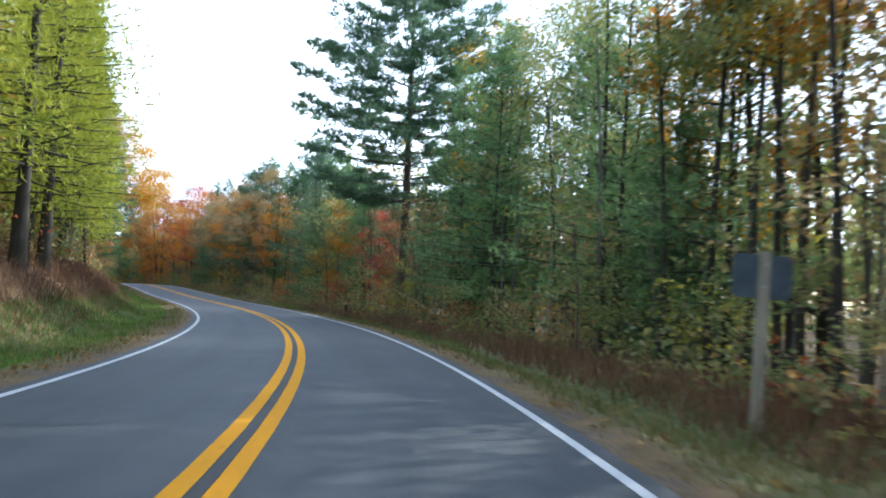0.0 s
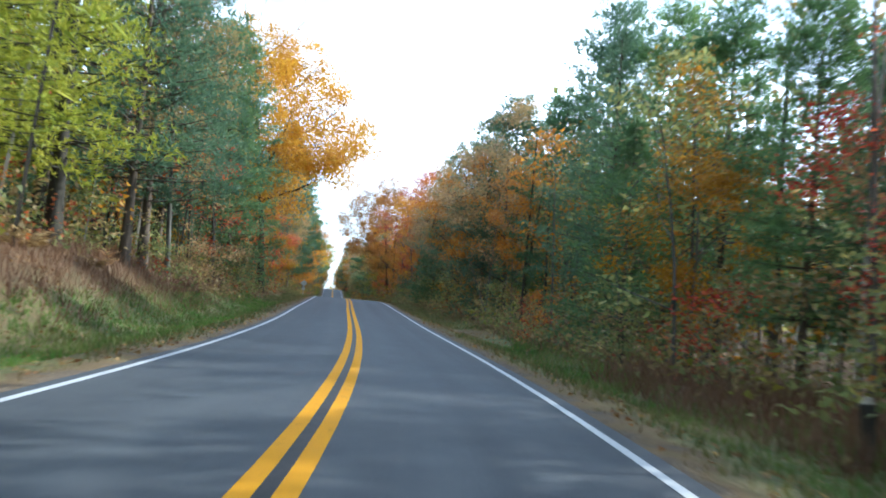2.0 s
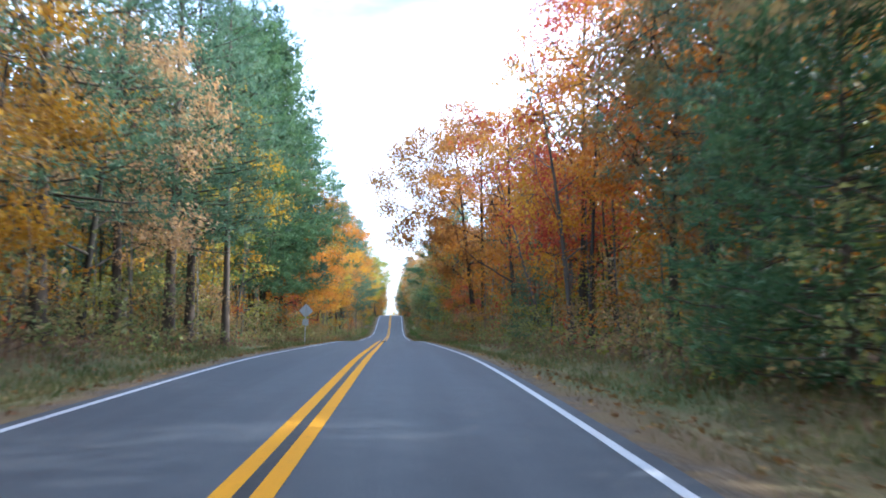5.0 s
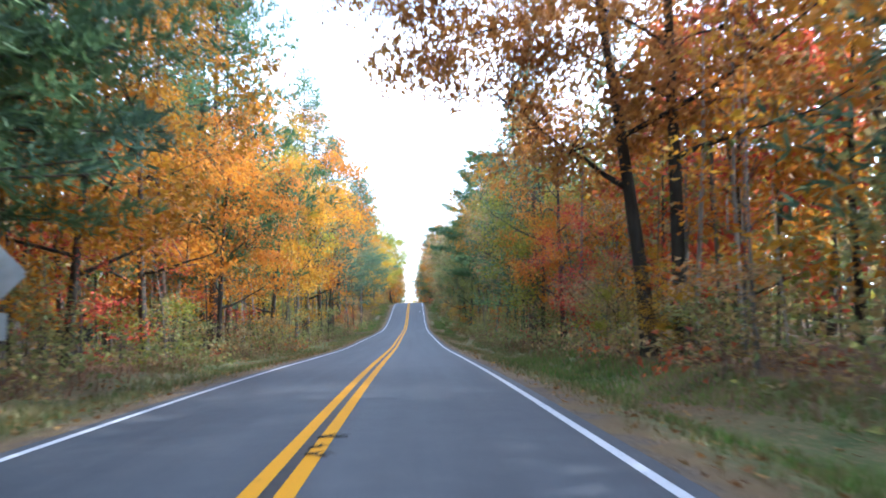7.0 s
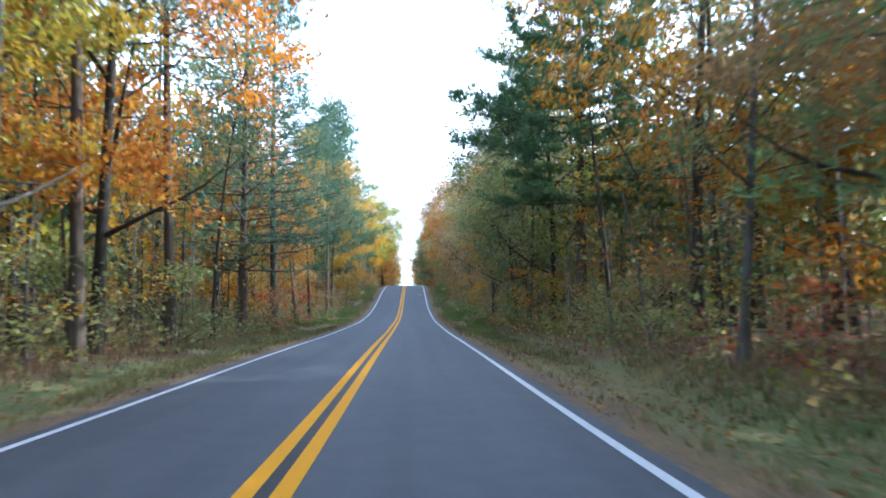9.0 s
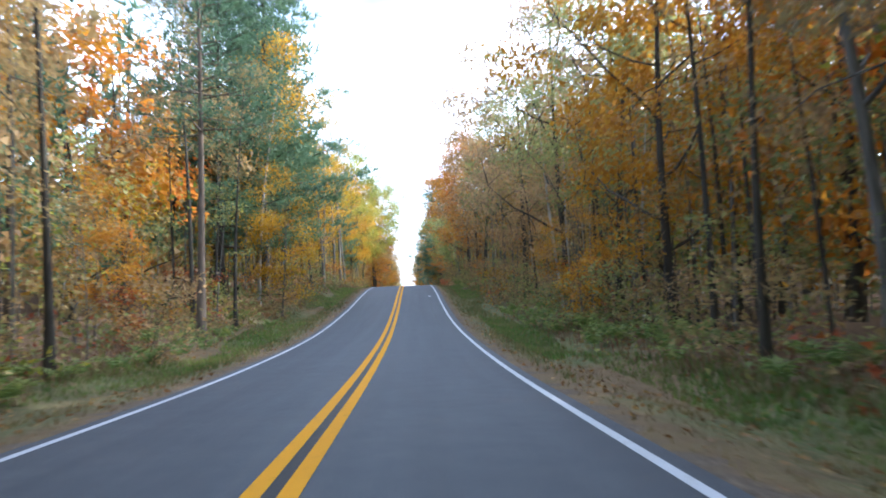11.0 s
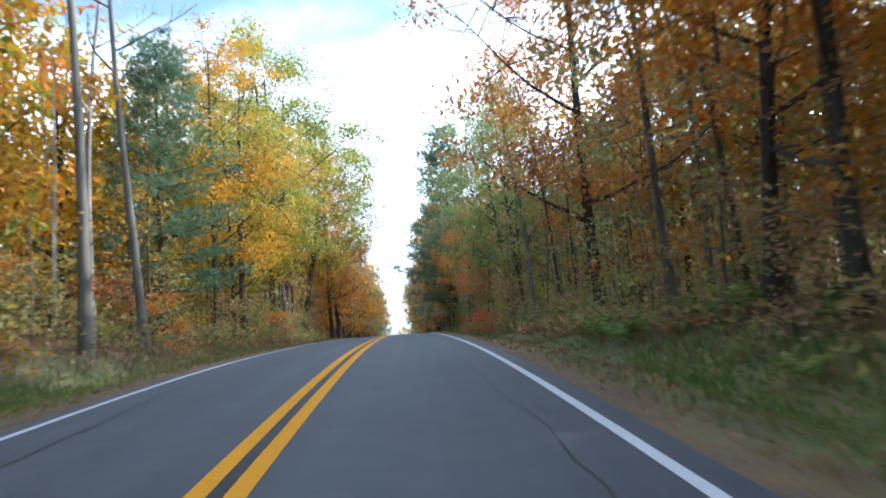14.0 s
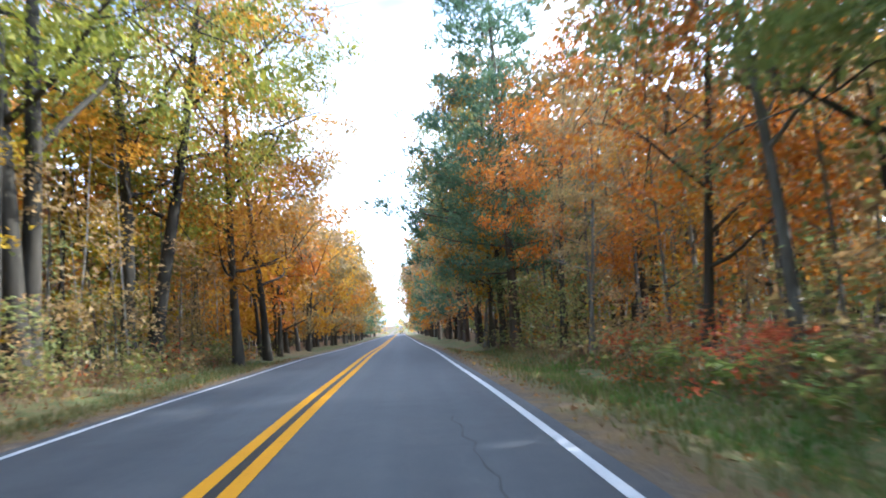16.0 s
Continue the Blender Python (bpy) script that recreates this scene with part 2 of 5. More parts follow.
M_GROUND, M_ASPHALT = ground_material(), asphalt_material()
M_YELLOW = paint_material("yellow_paint", (0.56, 0.255, 0.004), (0.32, 0.16, 0.016))
M_WHITE = paint_material("white_paint", (0.45, 0.46, 0.485), (0.21, 0.21, 0.22))
M_TAR = plain_material("tar", (0.012, 0.012, 0.013), (0.035, 0.034, 0.034), 12, 0.6)
M_TAR.node_tree.nodes["Principled BSDF"].inputs["Specular IOR Level"].default_value = 0.12
M_WOOD = plain_material("weathered_post_wood", (0.20, 0.17, 0.13), (0.42, 0.38, 0.31), 5, 0.85, stretch=(6, 6, 0.5))
M_SIGNBACK = plain_material("aluminium_sign_back", (0.40, 0.44, 0.48), (0.58, 0.62, 0.66), 3, 0.45, 0.6)
M_STEEL = plain_material("galvanised_steel", (0.35, 0.36, 0.37), (0.55, 0.56, 0.57), 8, 0.5, 0.7)
M_GRASS = leaf_material("grass_blades", [(0, (0.060, 0.100, 0.026)), (0.45, (0.10, 0.150, 0.036)), (0.7, (0.18, 0.17, 0.060)), (1, (0.30, 0.25, 0.12))], 0.3)
M_WEED = leaf_material("dry_weeds", [(0, (0.085, 0.044, 0.027)), (0.5, (0.155, 0.088, 0.050)), (1, (0.23, 0.145, 0.085))], 0.3)
M_LITTER = leaf_material("fallen_leaves", [(0, (0.14, 0.06, 0.02)), (0.5, (0.30, 0.14, 0.04)), (0.8, (0.46, 0.28, 0.07)), (1, (0.22, 0.14, 0.06))], 0.2)

# ---- the road's line: heading and height along it ----
HEAD_S = [-20, 0, 12, 24, 36, 48, 60, 72, 84, 96, 110, 130, 170, 220, 300, 400, 700]
HEAD = [-8.03, 0.0, 4.98, 9.56, 13.76, 17.97, 20.84, 22.14, 22.54, 22.22, 22.56, 23.39, 23.85, 23.73, 23.48, 23.71, 23.63]
HEIGHT_S = [-20 + 10 * k for k in range(50)] + [490, 520, 560, 600, 700]
HEIGHT = [0.21, 0.08, -0.06, -0.17, -0.25, -0.3, -0.34, -0.34, -0.33, -0.29, -0.19, -0.01, 0.15, 0.32, 0.44, 0.46, 0.32, 0.15, -0.04, -0.23, -0.48, -0.78, -1.08, -1.33, -1.47, -1.59, -1.74, -1.88, -1.96, -2.02, -1.93, -1.66, -1.14, -0.47, 0.32, 1.03, 1.57, 1.91, 2.08, 2.19, 2.26, 2.32, 2.28, 2.24, 2.17, 2.04, 1.91, 1.8, 1.7, 1.61, 1.43, 1.15, 0.77, 0.39, -0.57]


def spline(k, y, x):
    """Natural cubic spline through (k, y), at x."""
    k, y, x = np.array(k, float), np.array(y, float), np.array(x, float)
    n, h = len(k), np.diff(k)
    a, r = np.eye(n), np.zeros(n)
    for i in range(1, n - 1):
        a[i, i - 1:i + 2] = h[i - 1], 2 * (h[i - 1] + h[i]), h[i]
        r[i] = 6 * ((y[i + 1] - y[i]) / h[i] - (y[i] - y[i - 1]) / h[i - 1])
    m = np.linalg.solve(a, r)
    j = np.clip(np.searchsorted(k, x) - 1, 0, n - 2)
    d, q = x - k[j], h[j]
    return y[j] + d * ((y[j + 1] - y[j]) / q - q * (2 * m[j] + m[j + 1]) / 6) + d ** 2 * m[j] / 2 + d ** 3 * (m[j + 1] - m[j]) / (6 * q)


S = np.arange(-20.0, 701.0)
H = np.radians(spline(HEAD_S, HEAD, S))
RX = np.concatenate([[0], np.cumsum(-np.sin(H[:-1]))])
RY = np.concatenate([[0], np.cumsum(np.cos(H[:-1]))])
RX, RY = RX - RX[20], RY - RY[20]
RZ = spline(HEIGHT_S, HEIGHT, S)
LANE, CROWN, PAVED = 3.2, 0.04, 3.46
FAR = np.array((math.cos(H[-1]), math.sin(H[-1])))


def heading(s):
    return np.interp(s, S, H)


def bank(s, o):
    """Height of the verge and the forest floor over the road's edge."""
    s, o = np.asarray(s, float), np.asarray(o, float)
    left = np.interp(s, [-50, 20, 60, 95, 125, 150, 250, 285, 305, 322, 345, 370, 430], [1.6, 2.2, 2.3, 1.7, 0.7, 0.25, 0.15, 0.5, 0.9, 2.0, 1.4, 0.35, 0.1])
    right = np.interp(s, [-50, 20, 60, 110, 174, 250, 300, 335, 360, 420], [-0.5, -0.4, -0.1, 0.3, 0.45, 0.3, 0.5, 1.0, 0.5, 0.1])
    top = np.where(o < 0, left, right)
    a = np.abs(o)
    t = np.clip((a - 5.6) / 4.6, 0, 1)
    t = t * t * (3 - 2 * t)
    dip = -0.28 * np.exp(-((a - 5.7) / 1.1) ** 2) * np.where(o < 0, 0.6, 1.0)
    return np.clip((a - PAVED) / 1.5, 0, 1) * (dip + top * t - 0.03)


def lie(s, o, lift=0.0):
    """Places on the ground, s metres along the road and o metres to its right."""
    s, o = np.asarray(s, float), np.asarray(o, float)
    sc = np.clip(s, -20, 700)
    h = heading(sc)
    near = np.clip(o, -45, 45)
    x = np.interp(sc, S, RX) - np.sin(h) * (s - sc) + np.cos(h) * near + FAR[0] * (o - near)
    y = np.interp(sc, S, RY) + np.cos(h) * (s - sc) + np.sin(h) * near + FAR[1] * (o - near)
    z = np.interp(sc, S, RZ) + np.maximum(0, 1 - np.abs(o) / PAVED) * CROWN * PAVED / LANE + bank(s, o) + lift
    return np.stack(np.broadcast_arrays(x, y, z), -1)


def mesh_of(name, verts, faces, mats=(), smooth=False, uv=None, index=None):
    me = bpy.data.meshes.new(name)
    me.from_pydata([tuple(v) for v in np.asarray(verts).tolist()], [], [tuple(f) for f in faces])
    for m in mats:
        me.materials.append(m)
    if index is not None:
        me.polygons.foreach_set("material_index", index)
    if smooth:
        me.polygons.foreach_set("use_smooth", [True] * len(me.polygons))
    if uv is not None:
        layer = me.uv_layers.new(name="along")
        idx = np.empty(len(me.loops), int)
        me.loops.foreach_get("vertex_index", idx)
        layer.data.foreach_set("uv", np.asarray(uv)[idx].ravel())
    me.update()
    return me


def sheet(name, ss, oo, lift, mat, label, category):
    """A strip of the ground or the road: a grid along s and across o."""
    a, b = np.meshgrid(ss, oo, indexing="ij")
    v = lie(a.ravel(), b.ravel(), lift)
    w = len(oo)
    f = [(i * w + j, i * w + j + 1, (i + 1) * w + j + 1, (i + 1) * w + j) for i in range(len(ss) - 1) for j in range(w - 1)]
    ob = new(name, mesh_of(name, v, f, [mat], True, np.stack([b.ravel(), a.ravel()], 1)))
    return tagged(ob, label, category, kind="structure"), a, b


# ---- ground, road and its markings ----
near_o = [3.3, 3.46, 3.9, 4.3, 4.7, 5.1, 5.5, 6.0, 6.5, 7.0, 7.6, 8.2, 9.0, 10.0, 11.5, 14, 18, 24, 34, 45, 80, 200, 600, 1500]
oo = np.array([-v for v in near_o[::-1]] + [0] + near_o)
ss = np.concatenate([[-1500, -600, -200, -80, -40], np.arange(-20, 480, 2.0), np.arange(480, 700, 10.0), [700, 800, 1000, 1500, 2500]])
ground, ga, gb = sheet("ground", ss, oo, 0.0, M_GROUND, "grassy road verge and leaf-strewn forest floor", "ground")
co = np.empty(len(ground.data.vertices) * 3)
ground.data.vertices.foreach_get("co", co)
co = co.reshape(-1, 3)
for k, (s_, o_) in enumerate(zip(ga.ravel(), gb.ravel())):
    if abs(o_) < 3.4:
        co[k, 2] -= 0.12
    elif abs(o_) > 5:
        x_, y_ = co[k, 0], co[k, 1]
        co[k, 2] += 0.10 * noise.noise((x_ * 0.35, y_ * 0.35, 0.0)) + (0.25 * noise.noise((x_ * 0.08, y_ * 0.08, 3.0)) if abs(o_) > 9 else 0)
ground.data.vertices.foreach_set("co", co.ravel())
road_s = np.concatenate([np.arange(-60, 480, 2.0), np.arange(480, 720, 10.0)])
edge = [-PAVED, -3.2, -1.6, -0.3, 0, 0.3, 1.6, 3.2, PAVED]
road, ra, rb = sheet("road", road_s, np.array(edge), 0.0, M_ASPHALT, "grey worn asphalt two-lane country road", "road")


def line(name, o, width, mat, label):
    """A painted line along the road; o may change with the way along it."""
    mid = o(road_s) if callable(o) else np.full(len(road_s), o)
    v = np.concatenate([lie(road_s, mid - width / 2, 0.006), lie(road_s, mid + width / 2, 0.006)])
    n = len(road_s)
    ob = new(name, mesh_of(name, v, [(i, n + i, n + i + 1, i + 1) for i in range(n - 1)], [mat], True))
    return tagged(ob, label, "road marking", kind="structure")


def right_edge(s):
    """The lane narrows slightly over the two crests."""
    return np.interp(s, [30, 52, 70, 90, 285, 299, 313, 328, 350, 370], [LANE, 3.16, 3.16, LANE, LANE, 3.11, 3.13, 3.13, 3.12, LANE])


line("edge_line", right_edge, 0.12, M_WHITE, "white painted edge line on grey asphalt")
line("edge_line", -LANE, 0.12, M_WHITE, "white painted edge line on grey asphalt")
line("centre_line", -0.145, 0.165, M_YELLOW, "yellow painted line of a double centre line")
line("centre_line", 0.145, 0.165, M_YELLOW, "yellow painted line of a double centre line")
sheet("centre_seam", road_s, np.array([-0.055, 0.055]), 0.005, M_TAR, "dark tar seam between the yellow lines", "road seam")


# ---- tree building ----
def tube(points, radii, sides):
    """A tapered tube along a line of points: verts and faces."""
    p = np.asarray(points, float)
    d = np.gradient(p, axis=0)
    d /= np.linalg.norm(d, axis=1)[:, None] + 1e-9
    ref = np.where(np.abs(d[:, 2:3]) < 0.9, np.array([[0, 0, 1.0]]), np.array([[1.0, 0, 0]]))
    u = np.cross(d, ref)
    u /= np.linalg.norm(u, axis=1)[:, None] + 1e-9
    w = np.cross(d, u)
    a = np.arange(sides) * 2 * np.pi / sides
    v = (p[:, None] + np.asarray(radii)[:, None, None] * (np.cos(a)[None, :, None] * u[:, None] + np.sin(a)[None, :, None] * w[:, None])).reshape(-1, 3)
    f = [(i * sides + j, i * sides + (j + 1) % sides, (i + 1) * sides + (j + 1) % sides, (i + 1) * sides + j) for i in range(len(p) - 1) for j in range(sides)]
    return v, f


class Wood:
    """Collects tubes into one mesh."""

    def __init__(self):
        self.v, self.f, self.n = [], [], 0
        self.limbs = None

    def limb(self, points, radii, sides):
        """A branch, kept in a mesh apart from the stem's."""
        self.limbs = self.limbs or Wood()
        self.limbs.add(points, radii, sides)

    def add(self, points, radii, sides):
        v, f = tube(points, radii, sides)
        self.v.append(v)
        self.f += [tuple(i + self.n for i in q) for q in f]
        self.n += len(v)

    def mesh(self, name):
        me = mesh_of(name, np.concatenate(self.v), self.f, [None], True)
        if self.limbs:
            BOUGHS[me.name] = self.limbs.mesh("branching")
        return me


BOUGHS = {}


def unit(rng, n):
    v = rng.normal(size=(n, 3))
    return v / np.linalg.norm(v, axis=1)[:, None]


def leaves(name, c, size, rng, wide=0.62, flat=0.5, face=None):
    """Pointed leaves at the places c; face: the way that each one turns its blade."""
    n = len(c)
    size = size * rng.uniform(0.6, 1.35, n)[:, None]
    u = unit(rng, n)
    u[:, 2] *= flat
    if face is not None:
        u = np.cross(face, u)
    u /= np.linalg.norm(u, axis=1)[:, None] + 1e-9
    w = np.cross(u, unit(rng, n) if face is None else face)
    w /= np.linalg.norm(w, axis=1)[:, None] + 1e-9
    k = rng.uniform(-0.35, 0.35, n)[:, None]
    v = np.stack([c - u * size * 0.45 - w * size * wide * (0.5 + k), c - u * size * 0.30 + w * size * wide * (0.5 - k), c + u * size * 0.6], 1).reshape(-1, 3)
    f = np.arange(n * 3).reshape(-1, 3).tolist()
    return mesh_of(name, v, f, [None])


def needles(name, c, axis, length, width, blades, rng):
    """Tufts of needles: thin blades fanning out from the places c along axis."""
    n = len(c)
    c2, a2 = np.repeat(c, blades, 0), np.repeat(axis, blades, 0)
    d = a2 + rng.normal(size=(n * blades, 3)) * 0.62
    d /= np.linalg.norm(d, axis=1)[:, None]
    w = np.cross(d, unit(rng, n * blades))
    w /= np.linalg.norm(w, axis=1)[:, None] + 1e-9
    ln = length * rng.uniform(0.65, 1.3, n * blades)[:, None]
    v = np.stack([c2 - w * width * 0.5, c2 + w * width * 0.5, c2 + d * ln + w * width * 0.2], 1).reshape(-1, 3)
    return mesh_of(name, v, np.arange(n * blades * 3).reshape(-1, 3).tolist(), [None])


def limb(start, az, el, length, rng, curl=0.25, steps=5, wob=0.05):
    """A bending branch line from start."""
    p = [np.array(start, float)]
    for k in range(steps):
        e = el + curl * k / steps
        d = np.array((math.cos(az) * math.cos(e), math.sin(az) * math.cos(e), math.sin(e)))
        az += rng.normal() * wob * 3
        p.append(p[-1] + (d + rng.normal(size=3) * wob) * length / steps)
    return np.array(p)


def broadleaf(seed, height, spread, base, count, size, limbs=10, lean=(0, 0), stems=1, girth=0.011, gap=0.55, flat=0.5, twigs=4, detail=2, clumps=0):
    """A broad-leaved tree: wood and crown meshes."""
    rng = np.random.default_rng(seed)
    wood, tips = Wood(), []
    for st in range(stems):
        az0 = rng.uniform(0, 6.28)
        foot = np.array((math.cos(az0), math.sin(az0), 0)) * (0.0 if stems == 1 else 0.45)
        top = height * rng.uniform(0.80, 0.9)
        tl = np.linspace(0, 1, (4, 6, 10)[detail])
        drift = rng.normal(size=2) * 0.05 * height + np.array(lean) * height + foot[:2] * (0 if stems == 1 else 0.10 * height)
        wav = np.stack([np.sin(tl * rng.uniform(2, 5) + rng.uniform(0, 6)) * 0.012 * height, np.sin(tl * rng.uniform(2, 5) + rng.uniform(0, 6)) * 0.012 * height], 1)
        trunk = np.concatenate([foot[:2] + drift * (tl ** 1.3)[:, None] + (wav - wav[0]), (tl * top - 0.25)[:, None]], 1)
        r0 = girth * height / math.sqrt(stems)
        rad = r0 * (1 - 0.82 * tl) * (1 + 0.5 * np.exp(-tl * 25))
        wood.add(trunk, rad, (4, 5, 8)[detail] if stems < 4 else 4)
        nl = max(4, limbs // stems)
        for k in range(nl):
            q = base + (0.97 - base) * ((k + rng.uniform(0, 0.8)) / nl) * 0.98
            z = q * height
            tt = min(1.0, z / top)
            start = np.array([np.interp(tt, tl, trunk[:, i]) for i in range(3)])
            az = az0 + k * 2.4 + rng.normal() * 0.3
            shape = math.sin(math.pi * min(1, max(0.12, (q - base) / (1 - base) * 0.8 + 0.22))) ** 0.7
            ln = spread * shape * rng.uniform(0.75, 1.2)
            el = radians(18 + 42 * (q - base) / (1 - base)) + rng.normal() * 0.12
            path = limb(start, az, el, ln, rng, 0.3, 5, 0.07)
            lr = np.interp(tt, tl, rad) * 0.55
            if detail:
                step = (5, 5, 1)[detail] if stems < 4 else 5
                wood.limb(path[::step], np.linspace(lr, 0.012, 6)[::step], 5 if detail == 2 and stems < 4 else 3)
            for j in range(twigs):
                b = rng.uniform(0.35, 0.95)
                i = int(b * 5)
                s0 = path[i] + (path[min(i + 1, 5)] - path[i]) * (b * 5 - i)
                tw = limb(s0, az + rng.choice((-1, 1)) * rng.uniform(0.5, 1.2), el * 0.5 + rng.normal() * 0.25, ln * rng.uniform(0.25, 0.45), rng, 0.15, 3, 0.1)
                if detail == 2 and stems < 4:
                    wood.limb(tw[[0, 1, 3]], np.linspace(max(0.012, lr * 0.35), 0.006, 3), 3)
                tips += [tw[1], tw[2], tw[3], tw[3]]
            tips += [path[3], path[4], path[5], path[5]]
    if clumps:                               # crown of separate leaf clumps in an egg-shaped dome
        lines = np.array(tips)
        low, high = base * height, height
        d = unit(rng, clumps) * (rng.uniform(0.12, 1, clumps) ** 0.45)[:, None]
        mid = np.array([np.interp((low + high) / 2 / top, tl, trunk[:, i]) for i in range(2)])
        hub = np.stack([mid[0] + d[:, 0] * spread, mid[1] + d[:, 1] * spread, (low + high) / 2 + d[:, 2] * (high - low) / 2], 1)
        hub[:, :2] = mid + (hub[:, :2] - mid) * np.clip(1.12 - 0.55 * np.maximum(0, d[:, 2:3]) - 0.15 * np.maximum(0, -d[:, 2:3]), 0.3, 2)
        for h in hub:
            near = lines[np.argmin(((lines - h) ** 2).sum(1))]
            if detail == 2:
                mid_pt = (near + h) / 2 + np.array((0, 0, 0.12 * np.linalg.norm(h - near))) + rng.normal(size=3) * 0.1
                wood.limb(np.array([near, mid_pt, h]), [0.028, 0.018, 0.006], 3)
        size_of = rng.uniform(0.55, 1.25, clumps)
        which = rng.choice(clumps, count, p=size_of ** 2 / (size_of ** 2).sum())
        jit = np.clip(rng.normal(size=(count, 3)), -1.8, 1.8)
        c = hub[which] + jit * np.array((1, 1, 0.68)) * (gap * size_of[which])[:, None]
        size = size * np.clip(1.5 - 0.3 * np.linalg.norm(jit, axis=1), 0.8, 1.25)[:, None]
        spray = unit(rng, clumps) * 0.7 + np.array((0, 0, 0.8)) + d * 0.5
        face = spray[which] + rng.normal(size=(count, 3)) * 0.45
        return wood.mesh("trunk"), leaves("crown", c, size, rng, 0.72, flat, face / np.linalg.norm(face, axis=1)[:, None])
    tips = np.array(tips)
    weight = rng.uniform(0.15, 1, len(tips)) ** 1.5
    c = tips[rng.choice(len(tips), count, p=weight / weight.sum())]
    c = c + np.clip(rng.normal(size=(count, 3)), -1.7, 1.7) * np.array((gap, gap, gap * 0.55))
    return wood.mesh("trunk"), leaves("crown", c, size, rng, flat=flat)


def conifer(seed, height, spread, base, tufts, length=0.34, width=0.05, blades=5, per=5, droop=-0.05, girth=0.011, gapy=0.55, lean=(0, 0), top=0.2, irregular=0.3, detail=2, full=0.75, thick=0.16):
    """A pine: straight trunk, whorls of level branches with needle tufts."""
    rng = np.random.default_rng(seed)
    wood = Wood()
    tl = np.linspace(0, 1, 8)
    trunk = np.stack([np.array(lean)[0] * height * tl + np.sin(tl * 3 + seed) * 0.006 * height, np.array(lean)[1] * height * tl + np.sin(tl * 2 + seed * 2) * 0.006 * height, tl * height - 0.25], 1)
    rad = girth * height * (1 - 0.93 * tl) * (1 + 0.35 * np.exp(-tl * 25))
    wood.add(trunk, rad, (4, 5, 8)[detail])
    z, spots, ways, wt = base * height, [], [], []
    while z < height * 0.985:
        q = (z / height - base) / (1 - base)
        reach = spread * ((1 - q) ** full * (0.75 + 0.25 * min(1, q * 5 + 0.3)) + 0.04)
        n = int(rng.integers(max(2, per - 1), per + 2))
        a0 = rng.uniform(0, 6.28)
        for k in range(n):
            az = a0 + k * 6.28 / n + rng.normal() * 0.25
            ln = reach * rng.uniform(1 - irregular, 1 + irregular)
            start = np.array([np.interp(z / height, tl, trunk[:, i]) for i in range(3)])
            start[2] += rng.normal() * 0.12
            path = limb(start, az, droop + q * 0.55 + rng.normal() * 0.06, ln, rng, 0.28, 4, 0.04)
            if detail == 2:
                wood.limb(path[[0, 2, 4]], np.linspace(max(0.012, 0.021 * ln ** 0.7 * (1 - q * 0.5)), 0.008, 3), 3)
            m = max(3, int(ln * 4))
            for j in range(m):
                b = top + (1 - top) * (j + rng.uniform(0, 1)) / m
                i = min(3, int(b * 4))
                pt = path[i] + (path[i + 1] - path[i]) * (b * 4 - i)
                out = path[i + 1] - path[i]
                out = out / np.linalg.norm(out)
                side = np.array((-out[1], out[0], 0)) * rng.choice((-1, 1))
                arm = rng.uniform(0.05, 0.34) * ln * (1.15 - b * 0.7)
                spots.append(pt + side * arm + out * arm * 0.5 + np.array((0, 0, rng.normal() * 0.08)))
                ways.append(out * 0.6 + side * 0.5 + np.array((0, 0, 0.35)))
        z += gapy * rng.uniform(0.7, 1.3) * (1.0 if q < 0.75 else 0.6)
    spots, ways = np.array(spots), np.array(ways)
    pick = rng.integers(0, len(spots), tufts)
    c = spots[pick] + rng.normal(size=(tufts, 3)) * np.array((0.24, 0.24, thick))
    return wood.mesh("trunk"), needles("crown", c, ways[pick], length, width, blades, rng)


def bare_tree(seed, height, spread):
    wood, crown = broadleaf(seed, height, spread, 0.45, 4, 0.1, 11, twigs=6, girth=0.0075)
    bpy.data.meshes.remove(crown)
    return wood, None


KINDS = {}


def kind(key, made, names):
    KINDS.setdefault(key, []).append((*made, names))


def plant(key, s, o, scale=1.0, leaf=None, bark=None, turn=None, variant=None, label="", name="", category="tree", group="roadside trees", tall=1.0):
    """A tree of that kind, standing on the ground at s, o."""
    options = KINDS[key]
    trunk, crown, names = options[rng_plant.integers(len(options)) if variant is None else variant % len(options)]
    p = lie(s, o)
    root = new(name or names[0])
    root.matrix_world = Matrix.Translation(tuple(p)) @ Matrix.Rotation(rng_plant.uniform(0, 6.28) if turn is None else turn + float(heading(min(s, 700))), 4, "Z") @ Matrix.Diagonal((scale, scale, scale * tall, 1))
    t = new("trunk", trunk)
    t.parent = root
    t.material_slots[0].link = "OBJECT"
    t.material_slots[0].material = BARK[bark or names[2]]
    if trunk.name in BOUGHS:
        c = new("branching", BOUGHS[trunk.name])
        c.parent = root
        c.material_slots[0].link = "OBJECT"
        c.material_slots[0].material = BARK[bark or names[2]]
        tagged(c, kind="stuff")
    if crown is not None:
        c = new("crown", crown)
        c.parent = root
        c.material_slots[0].link = "OBJECT"
        c.material_slots[0].material = LEAF[leaf or names[1]]
    hue = leaf or names[1]
    if names[0] == "oak_tree" and not name and hue in ("yellow", "red", "lime"):
        root.name = "maple_tree"
        tagged(root, label or WORDS["maple_tree", hue], category, group)
    else:
        tagged(root, label or WORDS.get((names[0], hue), names[3]), category, group)
    return root


